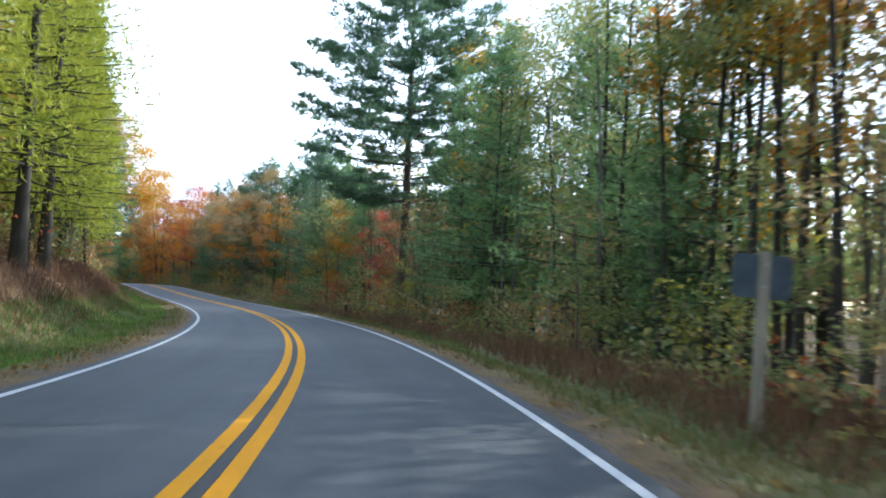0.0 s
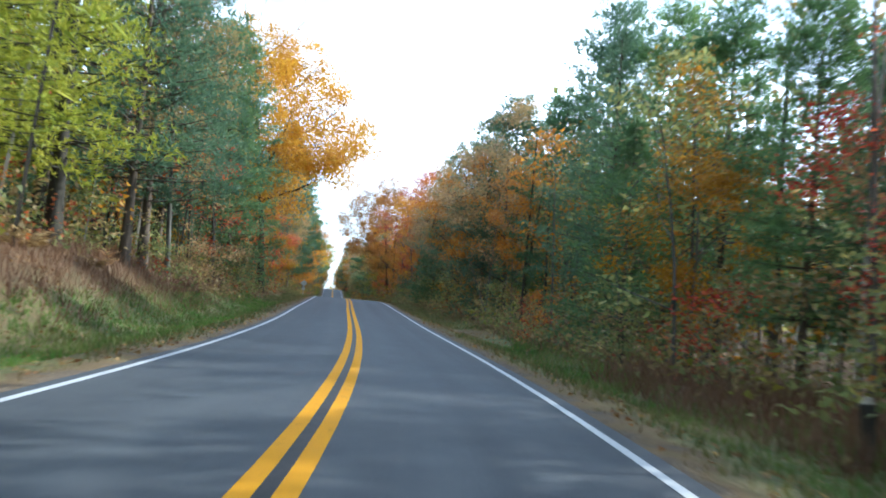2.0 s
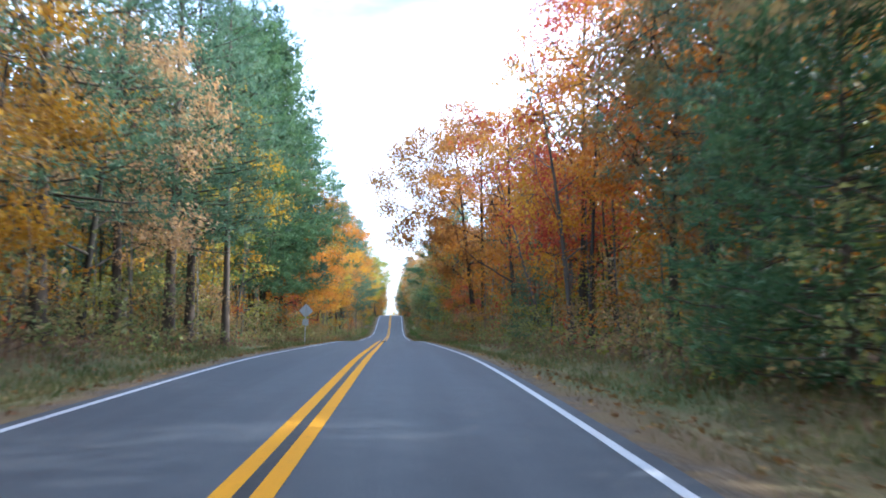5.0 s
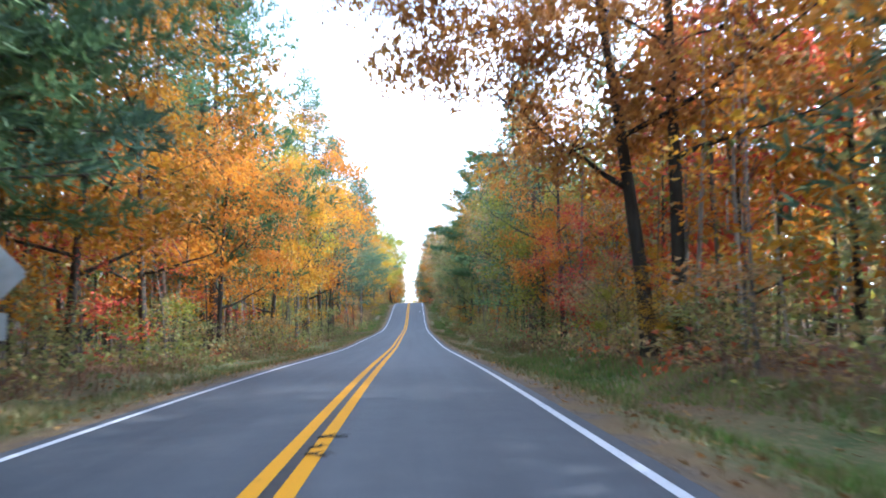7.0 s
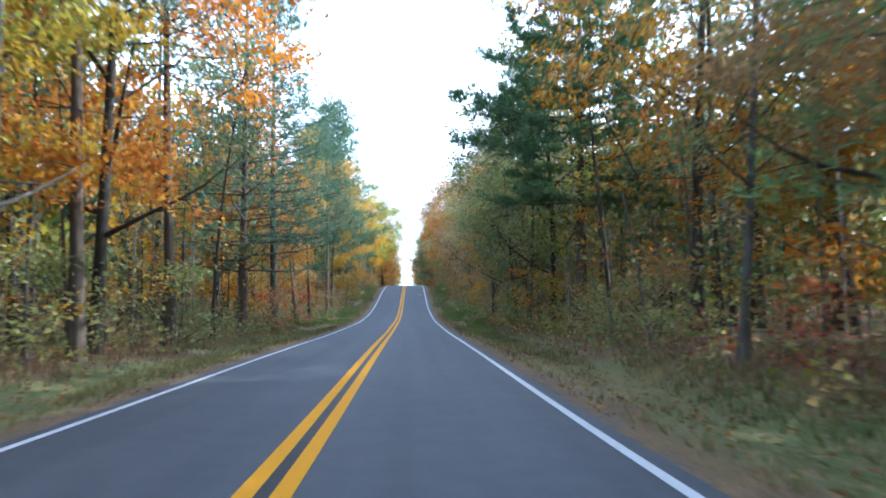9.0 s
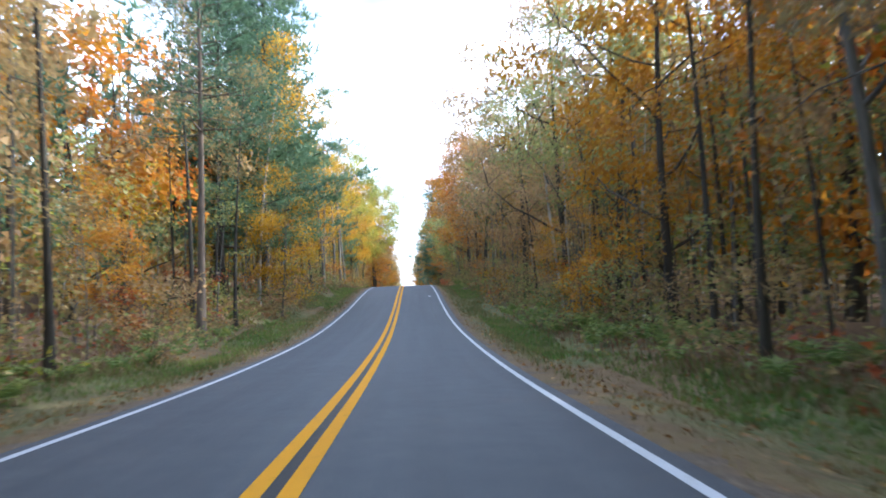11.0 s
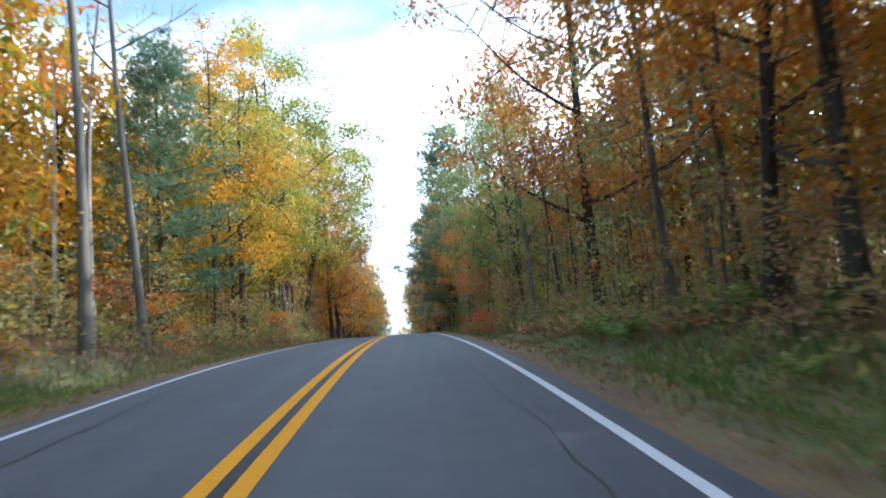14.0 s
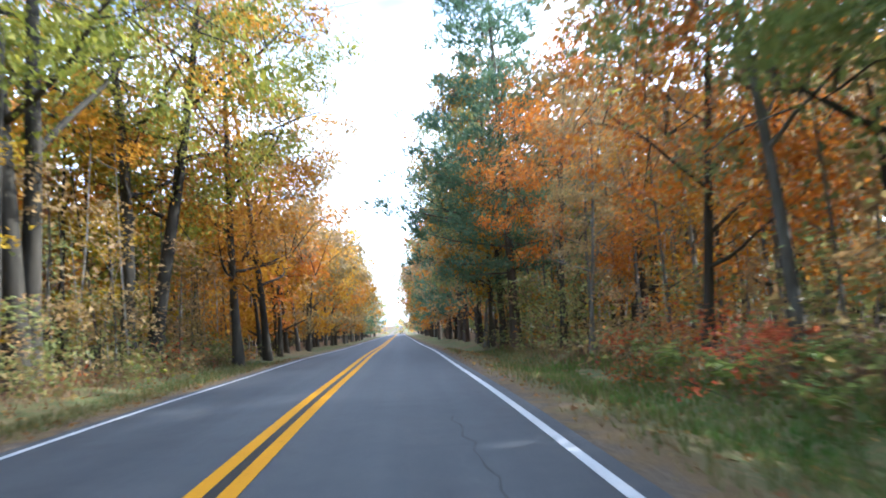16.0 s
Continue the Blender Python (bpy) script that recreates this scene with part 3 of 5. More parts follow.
WORDS = {
    ("maple_tree", "yellow"): "maple tree with golden yellow autumn leaves", ("maple_tree", "red"): "maple tree with dark red autumn leaves",
    ("maple_tree", "lime"): "maple tree with yellow-green turning leaves",
    ("aspen_tree", "olive"): "slim aspen with sparse grey-green leaves", ("aspen_tree", "orange"): "slim forest tree with orange leaves",
    ("aspen_tree", "yellow"): "slim aspen with yellow leaves", ("aspen_tree", "lime"): "slim aspen with yellow-green leaves",
    ("aspen_tree", "red"): "slim forest tree with red leaves", ("aspen_tree", "brown"): "slim forest tree with sparse brown leaves",
    ("oak_tree", "orange"): "broad oak tree with orange autumn leaves", ("oak_tree", "red"): "oak tree with dark red autumn leaves",
    ("oak_tree", "green"): "oak tree with still green leaves", ("aspen_tree", "green"): "slim tree with still green leaves",
    ("oak_tree", "russet"): "oak tree with dark russet autumn leaves", ("oak_tree", "brown"): "oak tree with russet brown autumn leaves", ("oak_tree", "yellow"): "oak tree with golden yellow autumn leaves",
    ("oak_tree", "lime"): "oak tree with yellow-green turning leaves", ("oak_tree", "olive"): "broad-leaved tree with dull olive-green leaves",
    ("sapling", "orange"): "thin forest sapling with orange leaves", ("sapling", "red"): "thin forest sapling with red leaves",
    ("sapling", "yellow"): "thin maple sapling with bright yellow leaves", ("sapling", "lime"): "thin sapling with yellow-green leaves",
    ("sapling", "brown"): "thin sapling with sparse brown leaves", ("sapling", "russet"): "thin sapling with dark russet leaves", ("aspen_tree", "russet"): "slim forest tree with russet leaves",
    ("sapling", "olive"): "thin sapling with olive-green leaves",
    ("shrub", "olive"): "low olive-green shrub at the forest edge", ("shrub", "brown"): "low brown half-bare shrub at the forest edge",
    ("shrub", "red"): "low red-leaved shrub at the forest edge", ("shrub", "lime"): "low yellow-green shrub at the forest edge",
    ("shrub", "orange"): "low orange-leaved shrub at the forest edge", ("shrub", "yellow"): "low yellow-leaved shrub at the forest edge",
}
rng_plant = np.random.default_rng(7)


# near trees, middle trees and far trees
for k in range(4):
    kind("oak", broadleaf(10 + k, 17 + k % 3, 5.3, 0.13, 14000, 0.165, 12, girth=0.0105, gap=0.60, twigs=3, clumps=90), ("oak_tree", "orange", "dark", "broad-leaved autumn tree"))
for k in range(3):
    kind("slim", broadleaf(20 + k, 16 + k, 3.1, 0.20, 7000, 0.140, 10, girth=0.0085, gap=0.46, twigs=2, clumps=64), ("aspen_tree", "olive", "grey", "slim broad-leaved autumn tree"))
for k in range(3):
    kind("pine", conifer(30 + k, 20 + k, 4.4, 0.16 + 0.05 * k, 2100, 0.40, 0.062, 6), ("pine_tree", "pine", "pine", "tall pine with dark green layered needle branches"))
for k in range(2):
    kind("redpine", conifer(40 + k, 22, 3.3, 0.42, 1300, 0.36, 0.054, 5, per=4, girth=0.0085), ("pine_tree", "pine", "pine", "tall pine with a long bare trunk and high crown"))
for k in range(2):
    kind("young", conifer(50 + k, 11, 3.0, 0.05, 2000, 0.34, 0.060, 6, gapy=0.42, top=0.12), ("pine_tree", "young", "pine", "young bushy green pine reaching to the ground"))
for k in range(3):
    kind("larch", conifer(60 + k, 19 + k, 2.9, 0.14, 2300, 0.28, 0.046, 5, per=5, droop=-0.12, gapy=0.5, top=0.08, irregular=0.4), ("larch_tree", "larch", "dark", "slender larch with yellow-green autumn needles"))
for k in range(4):
    kind("sapling", broadleaf(70 + k, 6.5 + k, 1.8, 0.18, 480, 0.18, 8, girth=0.0065, gap=0.38, twigs=2, detail=1), ("sapling", "brown", "grey", "thin forest sapling"))
for k in range(4):
    kind("shrub", broadleaf(80 + k, 2.3 + 0.3 * k, 1.7, 0.05, 560, 0.15, 12, stems=4, girth=0.010, gap=0.30, twigs=2, detail=1), ("shrub", "olive", "dark", "low leafy shrub"))
for k in range(2):
    kind("bare", bare_tree(90 + k, 17 + 2 * k, 3.4), ("bare_tree", "", "grey", "tall leafless grey tree with thin branches"))
for k in range(3):
    kind("pole", broadleaf(95 + k, 15 + k, 2.2, 0.45, 2300, 0.15, 9, girth=0.0065, twigs=2), ("aspen_tree", "brown", "dark", "thin bare-stemmed forest tree"))
for k in range(3):
    kind("softpine", conifer(36 + 3 * k, 15 + k, 3.2, 0.14, 2300, 0.34, 0.044, 5, per=5, gapy=0.75, top=0.12, full=0.6, thick=0.14, irregular=0.4, girth=0.008), ("pine_tree", "soft", "dark", "slender young pine with soft green needles"))
kind("whitepine", conifer(33, 24, 6.6, 0.32, 19000, 0.42, 0.066, 5, per=6, droop=-0.02, gapy=1.05, top=0.34, girth=0.0150, irregular=0.35, full=0.42, thick=0.07), ("pine_tree", "pine", "pine", "very tall white pine with layered dark branches"))
for k in range(2):
    kind("greenpine", conifer(35 + k, 20 + k, 4.8, 0.18, 6000, 0.40, 0.068, 5, per=5, gapy=0.8, top=0.15, full=0.5, thick=0.14, irregular=0.35), ("pine_tree", "pine", "pine", "large dense pine with layered green branches"))
kind("greatoak", broadleaf(15, 22.5, 9.4, 0.28, 60000, 0.20, 18, girth=0.013, gap=0.80, twigs=4, clumps=230), ("oak_tree", "yellow", "dark", "great spreading oak with golden autumn leaves"))
kind("greatoak", broadleaf(17, 20, 7.0, 0.22, 52000, 0.165, 18, stems=2, girth=0.016, gap=0.66, twigs=4, clumps=250), ("oak_tree", "orange", "dark", "great twin-stemmed oak with orange autumn leaves"))
kind("greatoak", broadleaf(19, 21, 8.2, 0.20, 36000, 0.16, 18, stems=3, girth=0.022, gap=0.66, twigs=4, clumps=150), ("maple_tree", "lime", "dark", "great many-stemmed maple with yellow-green leaves"))
for k in range(2):
    kind("twinoak", broadleaf(21 + k, 23, 7.0, 0.27, 26000, 0.16, 14, lean=(0.02 + 0.16 * k, 0), girth=0.0155, gap=0.70, twigs=4, clumps=110), ("oak_tree", "yellow", "dark", "tall stout oak with yellow-green autumn leaves"))
kind("maple", broadleaf(101, 10.5, 3.0, 0.08, 7500, 0.13, 14, girth=0.007, gap=0.52, twigs=3, clumps=42), ("maple_tree", "yellow", "grey", "small maple with bright yellow leaves in layers"))
for k in range(2):
    kind("oak_mid", broadleaf(110 + k, 17 + k, 4.8, 0.10, 2300, 0.37, 8, twigs=2, gap=0.72, detail=1, clumps=46), ("oak_tree", "orange", "dark", "broad-leaved autumn tree"))
    kind("pine_mid", conifer(120 + k, 21, 4.0, 0.14, 560, 0.64, 0.13, 4, per=4, gapy=0.8, detail=1), ("pine_tree", "pine", "pine", "tall pine with dark green layered needle branches"))
    kind("oak_far", broadleaf(130 + k, 17 + k, 4.8, 0.06, 420, 0.95, 5, twigs=1, gap=1.1, detail=0, clumps=24), ("oak_tree", "brown", "dark", "broad-leaved autumn tree"))
    kind("pine_far", conifer(140 + k, 21, 3.8, 0.10, 190, 1.15, 0.31, 4, per=3, gapy=1.3, detail=0), ("pine_tree", "pine", "pine", "tall dark green pine"))

# ---- the forest: what grows along each stretch ----
# from, to, side, shares of kinds, shares of leaf colours, size
STRETCHES = [
    (-40, 72, -1, {"larch": 8, "slim": 1}, {"lime": 3, "orange": 1, "red": 1}, 1.05),
    (72, 98, -1, {"pine": 5, "young": 2, "oak": 1, "slim": 1}, {"orange": 2, "red": 2, "brown": 1}, 0.95),
    (98, 138, -1, {"oak": 3, "pine": 4, "slim": 1}, {"orange": 3, "brown": 2, "yellow": 1}, 0.9),
    (138, 172, -1, {"pine": 6, "redpine": 3, "pole": 2}, {"yellow": 2, "lime": 2}, 1.0),
    (172, 204, -1, {"oak": 5, "pole": 2}, {"orange": 4, "red": 1, "brown": 2}, 1.0),
    (204, 262, -1, {"redpine": 4, "pine": 1, "slim": 4, "oak": 3, "pole": 2}, {"orange": 3, "lime": 3, "yellow": 2, "olive": 2, "brown": 1}, 1.12),
    (262, 306, -1, {"pine": 2, "redpine": 2, "slim": 3, "pole": 3}, {"yellow": 2, "orange": 3, "brown": 3}, 1.0),
    (306, 327, -1, {"pine": 2, "redpine": 2, "pole": 2, "slim": 3}, {"yellow": 4, "orange": 1}, 1.0),
    (327, 334, -1, {"oak": 4, "slim": 3, "pole": 2, "redpine": 1}, {"yellow": 4, "orange": 2, "lime": 1}, 0.95),
    (334, 372, -1, {"bare": 1, "slim": 3, "oak": 3, "pole": 1, "pine": 1}, {"yellow": 5, "orange": 0.8, "lime": 1.5}, 1.08),
    (372, 430, -1, {"oak": 5}, {"lime": 3, "yellow": 3.5, "orange": 1.4}, 1.0),
    (430, 530, -1, {"oak": 5, "slim": 1}, {"orange": 3, "yellow": 2, "brown": 2}, 0.9),
    (-40, 30, 1, {"pole": 5, "slim": 2, "young": 4}, {"orange": 0.2, "yellow": 0.3, "olive": 5, "lime": 1.5}, 1.0),
    (30, 60, 1, {"young": 6, "slim": 1}, {"red": 0.9, "orange": 0.6, "olive": 3}, 0.73),
    (60, 76, 1, {"young": 4, "pine": 2, "oak": 2}, {"yellow": 1, "orange": 2, "brown": 1}, 0.74),
    (76, 128, 1, {"oak": 3, "pine": 5, "young": 4}, {"brown": 4, "orange": 3, "olive": 1}, 0.74),
    (128, 172, 1, {"oak": 5, "slim": 2, "pole": 1, "pine": 1}, {"red": 2, "orange": 5, "yellow": 1, "brown": 2}, 0.95),
    (172, 196, 1, {"oak": 4, "redpine": 1, "pole": 2}, {"brown": 1, "orange": 4, "yellow": 1, "red": 1}, 0.86),
    (196, 236, 1, {"slim": 3, "oak": 4, "pine": 1, "redpine": 1}, {"olive": 3, "lime": 1, "orange": 3, "brown": 3}, 0.86),
    (236, 262, 1, {"pine": 4, "slim": 2, "oak": 1}, {"olive": 3, "lime": 1}, 0.95),
    (262, 312, 1, {"oak": 3, "slim": 3, "pole": 2, "pine": 1}, {"brown": 5, "olive": 2, "orange": 2}, 0.95),
    (312, 335, 1, {"slim": 4, "oak": 2, "pole": 2}, {"olive": 4, "brown": 2}, 0.95),
    (335, 372, 1, {"oak": 3, "slim": 3, "pole": 1}, {"brown": 2, "orange": 2, "olive": 3, "russet": 1}, 0.95),
    (372, 393, 1, {"slim": 4, "oak": 3}, {"olive": 5, "brown": 1, "lime": 1}, 0.80),
    (393, 412, 1, {"oak": 4, "slim": 2}, {"orange": 4, "brown": 4}, 0.66),
    (412, 530, 1, {"oak": 3, "pine": 2, "slim": 3}, {"orange": 3, "brown": 3, "olive": 2}, 0.95),
]


def draw(shares):
    keys = list(shares)
    w = np.array([shares[k] for k in keys], float)
    return keys[rng_plant.choice(len(keys), p=w / w.sum())]


def stretch(s, side):
    for a, b, d, kinds, hues, size in STRETCHES:
        if d == side and a <= s < b:
            return kinds, hues, size
    return {"oak": 2, "pine": 1}, {"orange": 1, "brown": 1, "olive": 1}, 0.95


HEROES = [
    # kind, variant, s, o, size, leaf, bark, turn
    ("whitepine", 0, 49.0, 9.4, 1.0, "pine", "pine", 0.4),
    ("greenpine", 0, 95.5, -9.2, 0.85, "young", "pine", 0.3),
    ("young", 1, 99.5, -8.8, 1.25, "young", "pine", 1.3),
    ("greenpine", 1, 90.0, -11.5, 0.95, "pine", "pine", 2.3),
    ("maple", 0, 104.0, -8.2, 0.55, "red", "grey", 0.3),
    ("maple", 0, 114.0, -7.2, 0.72, "orange", "grey", 1.3),
    ("maple", 0, 118.0, -7.6, 0.78, "red", "grey", 2.3),
    ("maple", 0, 123.0, -7.2, 0.85, "orange", "grey", 3.3),
    ("greenpine", 0, 36.0, 15.0, 0.8, "young", "pine", 2.2),
    ("greenpine", 1, 43.0, 13.5, 0.75, "young", "pine", 3.2),
    ("greatoak", 0, 109.0, -7.4, 1.0, "yellow", "dark", 0.0),
    ("greatoak", 1, 178.4, 8.7, 1.1, "russet", "dark", 0.0),
    ("greenpine", 0, 168.8, -9.4, 1.22, "young", "pine", 1.0),
    ("oak", 0, 156.5, -11.0, 1.05, "yellow", "dark", 0.6),
    ("oak", 1, 86.0, 9.4, 0.62, "orange", "dark", 0.5),
    ("oak", 3, 97.0, 9.0, 0.74, "orange", "dark", 1.5),
    ("oak", 0, 106.0, 9.2, 0.82, "brown", "dark", 2.5),
    ("oak", 2, 195.5, 8.9, 0.72, "orange", "dark", 1.0),
    ("oak", 1, 228.5, 10.0, 1.12, "orange", "dark", 1.0),
    ("oak", 1, 180.0, -9.4, 0.95, "orange", "dark", 0.0),
    ("oak", 2, 188.0, -9.6, 0.92, "orange", "dark", 2.0),
    ("oak", 3, 198.0, -9.0, 0.85, "orange", "dark", 1.0),
    ("pine", 0, 250.0, -8.2, 1.2, "pine", "pine", 0.7),
    ("pine", 2, 262.0, -8.4, 1.2, "pine", "dark", 2.7),
    ("redpine", 0, 235.0, -8.0, 1.15, "pine", "pine", 0.0),
    ("whitepine", 0, 243.0, 9.6, 0.82, "young", "pine", 2.2),
    ("pole", 0, 305.3, -8.6, 1.25, "yellow", "birch", 0.0),
    ("redpine", 1, 303.5, -10.4, 1.0, "pine", "dark", 0.0),
    ("maple", 0, 303.0, -6.8, 0.9, "yellow", "grey", 0.5),
    ("maple", 0, 281.5, -9.6, 0.6, "orange", "grey", 1.5),
    ("maple", 0, 285.0, 7.7, 0.5, "yellow", "grey", 2.5),
    ("oak", 1, 287.5, 9.8, 1.0, "olive", "dark", 0.9),
    ("oak", 3, 294.5, 9.2, 1.05, "brown", "dark", 1.9),
    ("greenpine", 1, 310.5, -9.0, 1.25, "pine", "dark", 0.5),
    ("greenpine", 0, 306.0, -11.0, 1.1, "pine", "dark", 1.5),
    ("redpine", 0, 196.0, -11.5, 1.2, "young", "pine", 0.5),
    ("greenpine", 1, 203.5, -10.6, 1.25, "young", "pine", 1.5),
    ("redpine", 1, 210.0, -11.2, 1.2, "pine", "pine", 2.5),
    ("greenpine", 0, 170.5, -10.0, 1.3, "pine", "pine", 0.5),
    ("greenpine", 1, 173.8, -9.8, 1.15, "young", "pine", 1.7),
    ("bare", 0, 347.0, -7.9, 1.3, None, "grey", 0.0),
    ("bare", 1, 352.0, -7.6, 1.25, None, "grey", 1.0),
    ("bare", 0, 356.5, -7.4, 1.25, None, "grey", 2.0),
    ("bare", 1, 361.0, -10.8, 1.08, None, "birch", 3.0),
    ("oak", 3, 330.0, 8.0, 1.05, "brown", "dark", 0.0),
    ("oak", 0, 341.0, 8.4, 1.0, "orange", "dark", 2.0),
    ("greatoak", 2, 400.0, -9.4, 1.28, "lime", "dark", 0.0),
    ("greatoak", 2, 388.0, -11.5, 0.85, "yellow", "dark", 2.1),
    ("twinoak", 0, 410.5, -9.6, 1.0, "yellow", "dark", 0.0),
    ("twinoak", 1, 411.5, -8.9, 1.0, "lime", "dark", 0.0),
    ("greenpine", 0, 367.0, -9.8, 0.74, "pine", "dark", 0.0),
    ("oak", 2, 417.0, -6.4, 1.2, "orange", "dark", 3.0),
    ("oak", 1, 425.0, -6.3, 1.2, "brown", "dark", 4.0),
    ("greenpine", 1, 416.0, 7.0, 1.1, "pine", "pine", 3.5),
    ("slim", 1, 390.0, 8.2, 0.92, "olive", "grey", 0.0),
    ("softpine", 0, 34.2, 9.4, 0.95, "soft", "dark", 0.2),
    ("softpine", 1, 37.0, 11.0, 1.0, "soft", "dark", 1.2),
    ("softpine", 2, 40.2, 9.8, 0.85, "soft", "dark", 3.2),
    ("softpine", 0, 43.0, 12.4, 0.9, "soft", "dark", 4.2),
    ("maple", 0, 63.5, 9.2, 0.86, "orange", "grey", 0.8),
    ("maple", 0, 55.5, 10.2, 0.72, "red", "grey", 1.8),
    ("maple", 0, 46.0, 8.4, 0.36, "lime", "grey", 2.8),
    ("oak", 1, 91.5, 9.6, 0.80, "brown", "dark", 2.2),
    ("greenpine", 0, 84.0, 11.2, 0.66, "young", "pine", 2.8),
    ("young", 0, 151.0, 8.6, 0.52, "pine", "pine", 0.4),
    ("oak", 3, 161.0, 9.2, 1.02, "orange", "dark", 2.0),
    ("maple", 0, 189.0, 8.2, 0.60, "red", "grey", 2.0),
    ("maple", 0, 181.5, 7.6, 0.34, "lime", "grey", 0.6),
    ("maple", 0, 176.5, 7.9, 0.30, "yellow", "grey", 1.6),
    ("oak", 2, 359.0, 8.8, 1.15, "russet", "dark", 1.4),
    ("maple", 0, 381.0, 8.0, 0.42, "lime", "grey", 1.0),
    ("oak", 0, 383.5, 8.6, 1.0, "green", "dark", 0.4),
    ("oak", 2, 388.5, 10.0, 0.98, "green", "dark", 1.4),
    ("slim", 0, 379.0, 9.0, 1.05, "green", "dark", 2.4),
    ("softpine", 1, 212.5, 9.2, 1.15, "soft", "dark", 1.4),
    ("greenpine", 1, 163.0, -10.8, 1.1, "young", "pine", 2.4),
    ("greenpine", 0, 96.5, 10.6, 0.78, "pine", "pine", 0.9),
    ("greenpine", 1, 102.0, 9.8, 0.72, "pine", "pine", 1.9),
    ("young", 0, 93.0, 8.3, 0.62, "pine", "pine", 2.9),
    ("greenpine", 0, 53.0, 12.8, 0.42, "pine", "pine", 0.7),
    ("greenpine", 1, 57.5, 11.8, 0.40, "pine", "pine", 1.7),
    ("greenpine", 0, 61.0, 13.4, 0.48, "pine", "pine", 2.7),
    ("softpine", 0, 20.5, 11.8, 1.05, "soft", "dark", 1.5),
    ("softpine", 1, 25.0, 10.8, 1.0, "soft", "dark", 2.5),
    ("slim", 2, 14.0, 12.2, 1.1, "orange", "dark", 0.3),
    ("slim", 0, 11.5, 13.5, 1.1, "yellow", "dark", 2.3),
]


def clear(s, o, room):
    """Whether a tree at s, o leaves the marked trees in view."""
    for h in HEROES:
        before = {"whitepine": 13, "greatoak": 8, "greenpine": 8, "twinoak": 8, "maple": 7, "pine": 6, "oak": 7, "softpine": 4}.get(h[0], room)
        if h[3] * o > 0 and h[2] - before < s < h[2] + room and abs(o - h[3]) < 4:
            return False
    return True


def conv(key, level):
    soft = {"oak": "oak", "slim": "oak", "pole": "oak", "bare": "oak", "pine": "pine", "redpine": "pine", "young": "pine", "larch": "pine"}
    return soft[key] + level


class Stuff:
    """Many small pieces joined into one mesh with several materials."""

    def __init__(self):
        self.v, self.f, self.m, self.mats, self.n = [], [], [], [], 0

    def put(self, verts, faces, mat):
        if mat not in self.mats:
            self.mats.append(mat)
        self.v.append(np.asarray(verts))
        self.f += (np.asarray(faces) + self.n).tolist()
        self.m += [self.mats.index(mat)] * len(faces)
        self.n += len(verts)

    def finish(self, name, label, category):
        ob = new(name, mesh_of(name, np.concatenate(self.v), self.f, self.mats, index=self.m))
        return tagged(ob, label, category, kind="stuff")


RAW = {}


def raw(me):
    """Vertices and faces of a mesh, as arrays."""
    if me.name not in RAW:
        v = np.empty(len(me.vertices) * 3)
        me.vertices.foreach_get("co", v)
        n = len(me.polygons[0].vertices)
        f = np.empty(len(me.polygons) * n, int)
        me.polygons.foreach_get("vertices", f)
        RAW[me.name] = v.reshape(-1, 3), f.reshape(-1, n)
    return RAW[me.name]


def strew(stuff, key, s, o, scale, leaf, bark="dark"):
    """A tree joined into the far woods."""
    trunk, crown, names = KINDS[key][rng_plant.integers(len(KINDS[key]))]
    a = rng_plant.uniform(0, 6.28)
    r = np.array(((math.cos(a), math.sin(a), 0), (-math.sin(a), math.cos(a), 0), (0, 0, 1))) * scale
    for me, mat in ((trunk, BARK[bark]), (crown, LEAF[leaf])):
        v, f = raw(me)
        stuff.put(v @ r + lie(s, o), f, mat)


def kites(c, size, wide=0.62, flat=0.6):
    n = len(c)
    size = np.broadcast_to(size, n)[:, None] * rng_plant.uniform(0.6, 1.35, n)[:, None]
    u = unit(rng_plant, n)
    u[:, 2] *= flat
    u /= np.linalg.norm(u, axis=1)[:, None]
    w = np.cross(u, unit(rng_plant, n))
    w /= np.linalg.norm(w, axis=1)[:, None] + 1e-9
    k = rng_plant.uniform(-0.35, 0.35, n)[:, None]
    v = np.stack([c - u * size * 0.45 - w * size * wide * (0.5 + k), c - u * size * 0.30 + w * size * wide * (0.5 - k), c + u * size * 0.6], 1).reshape(-1, 3)
    return v, np.arange(n * 3).reshape(-1, 3)


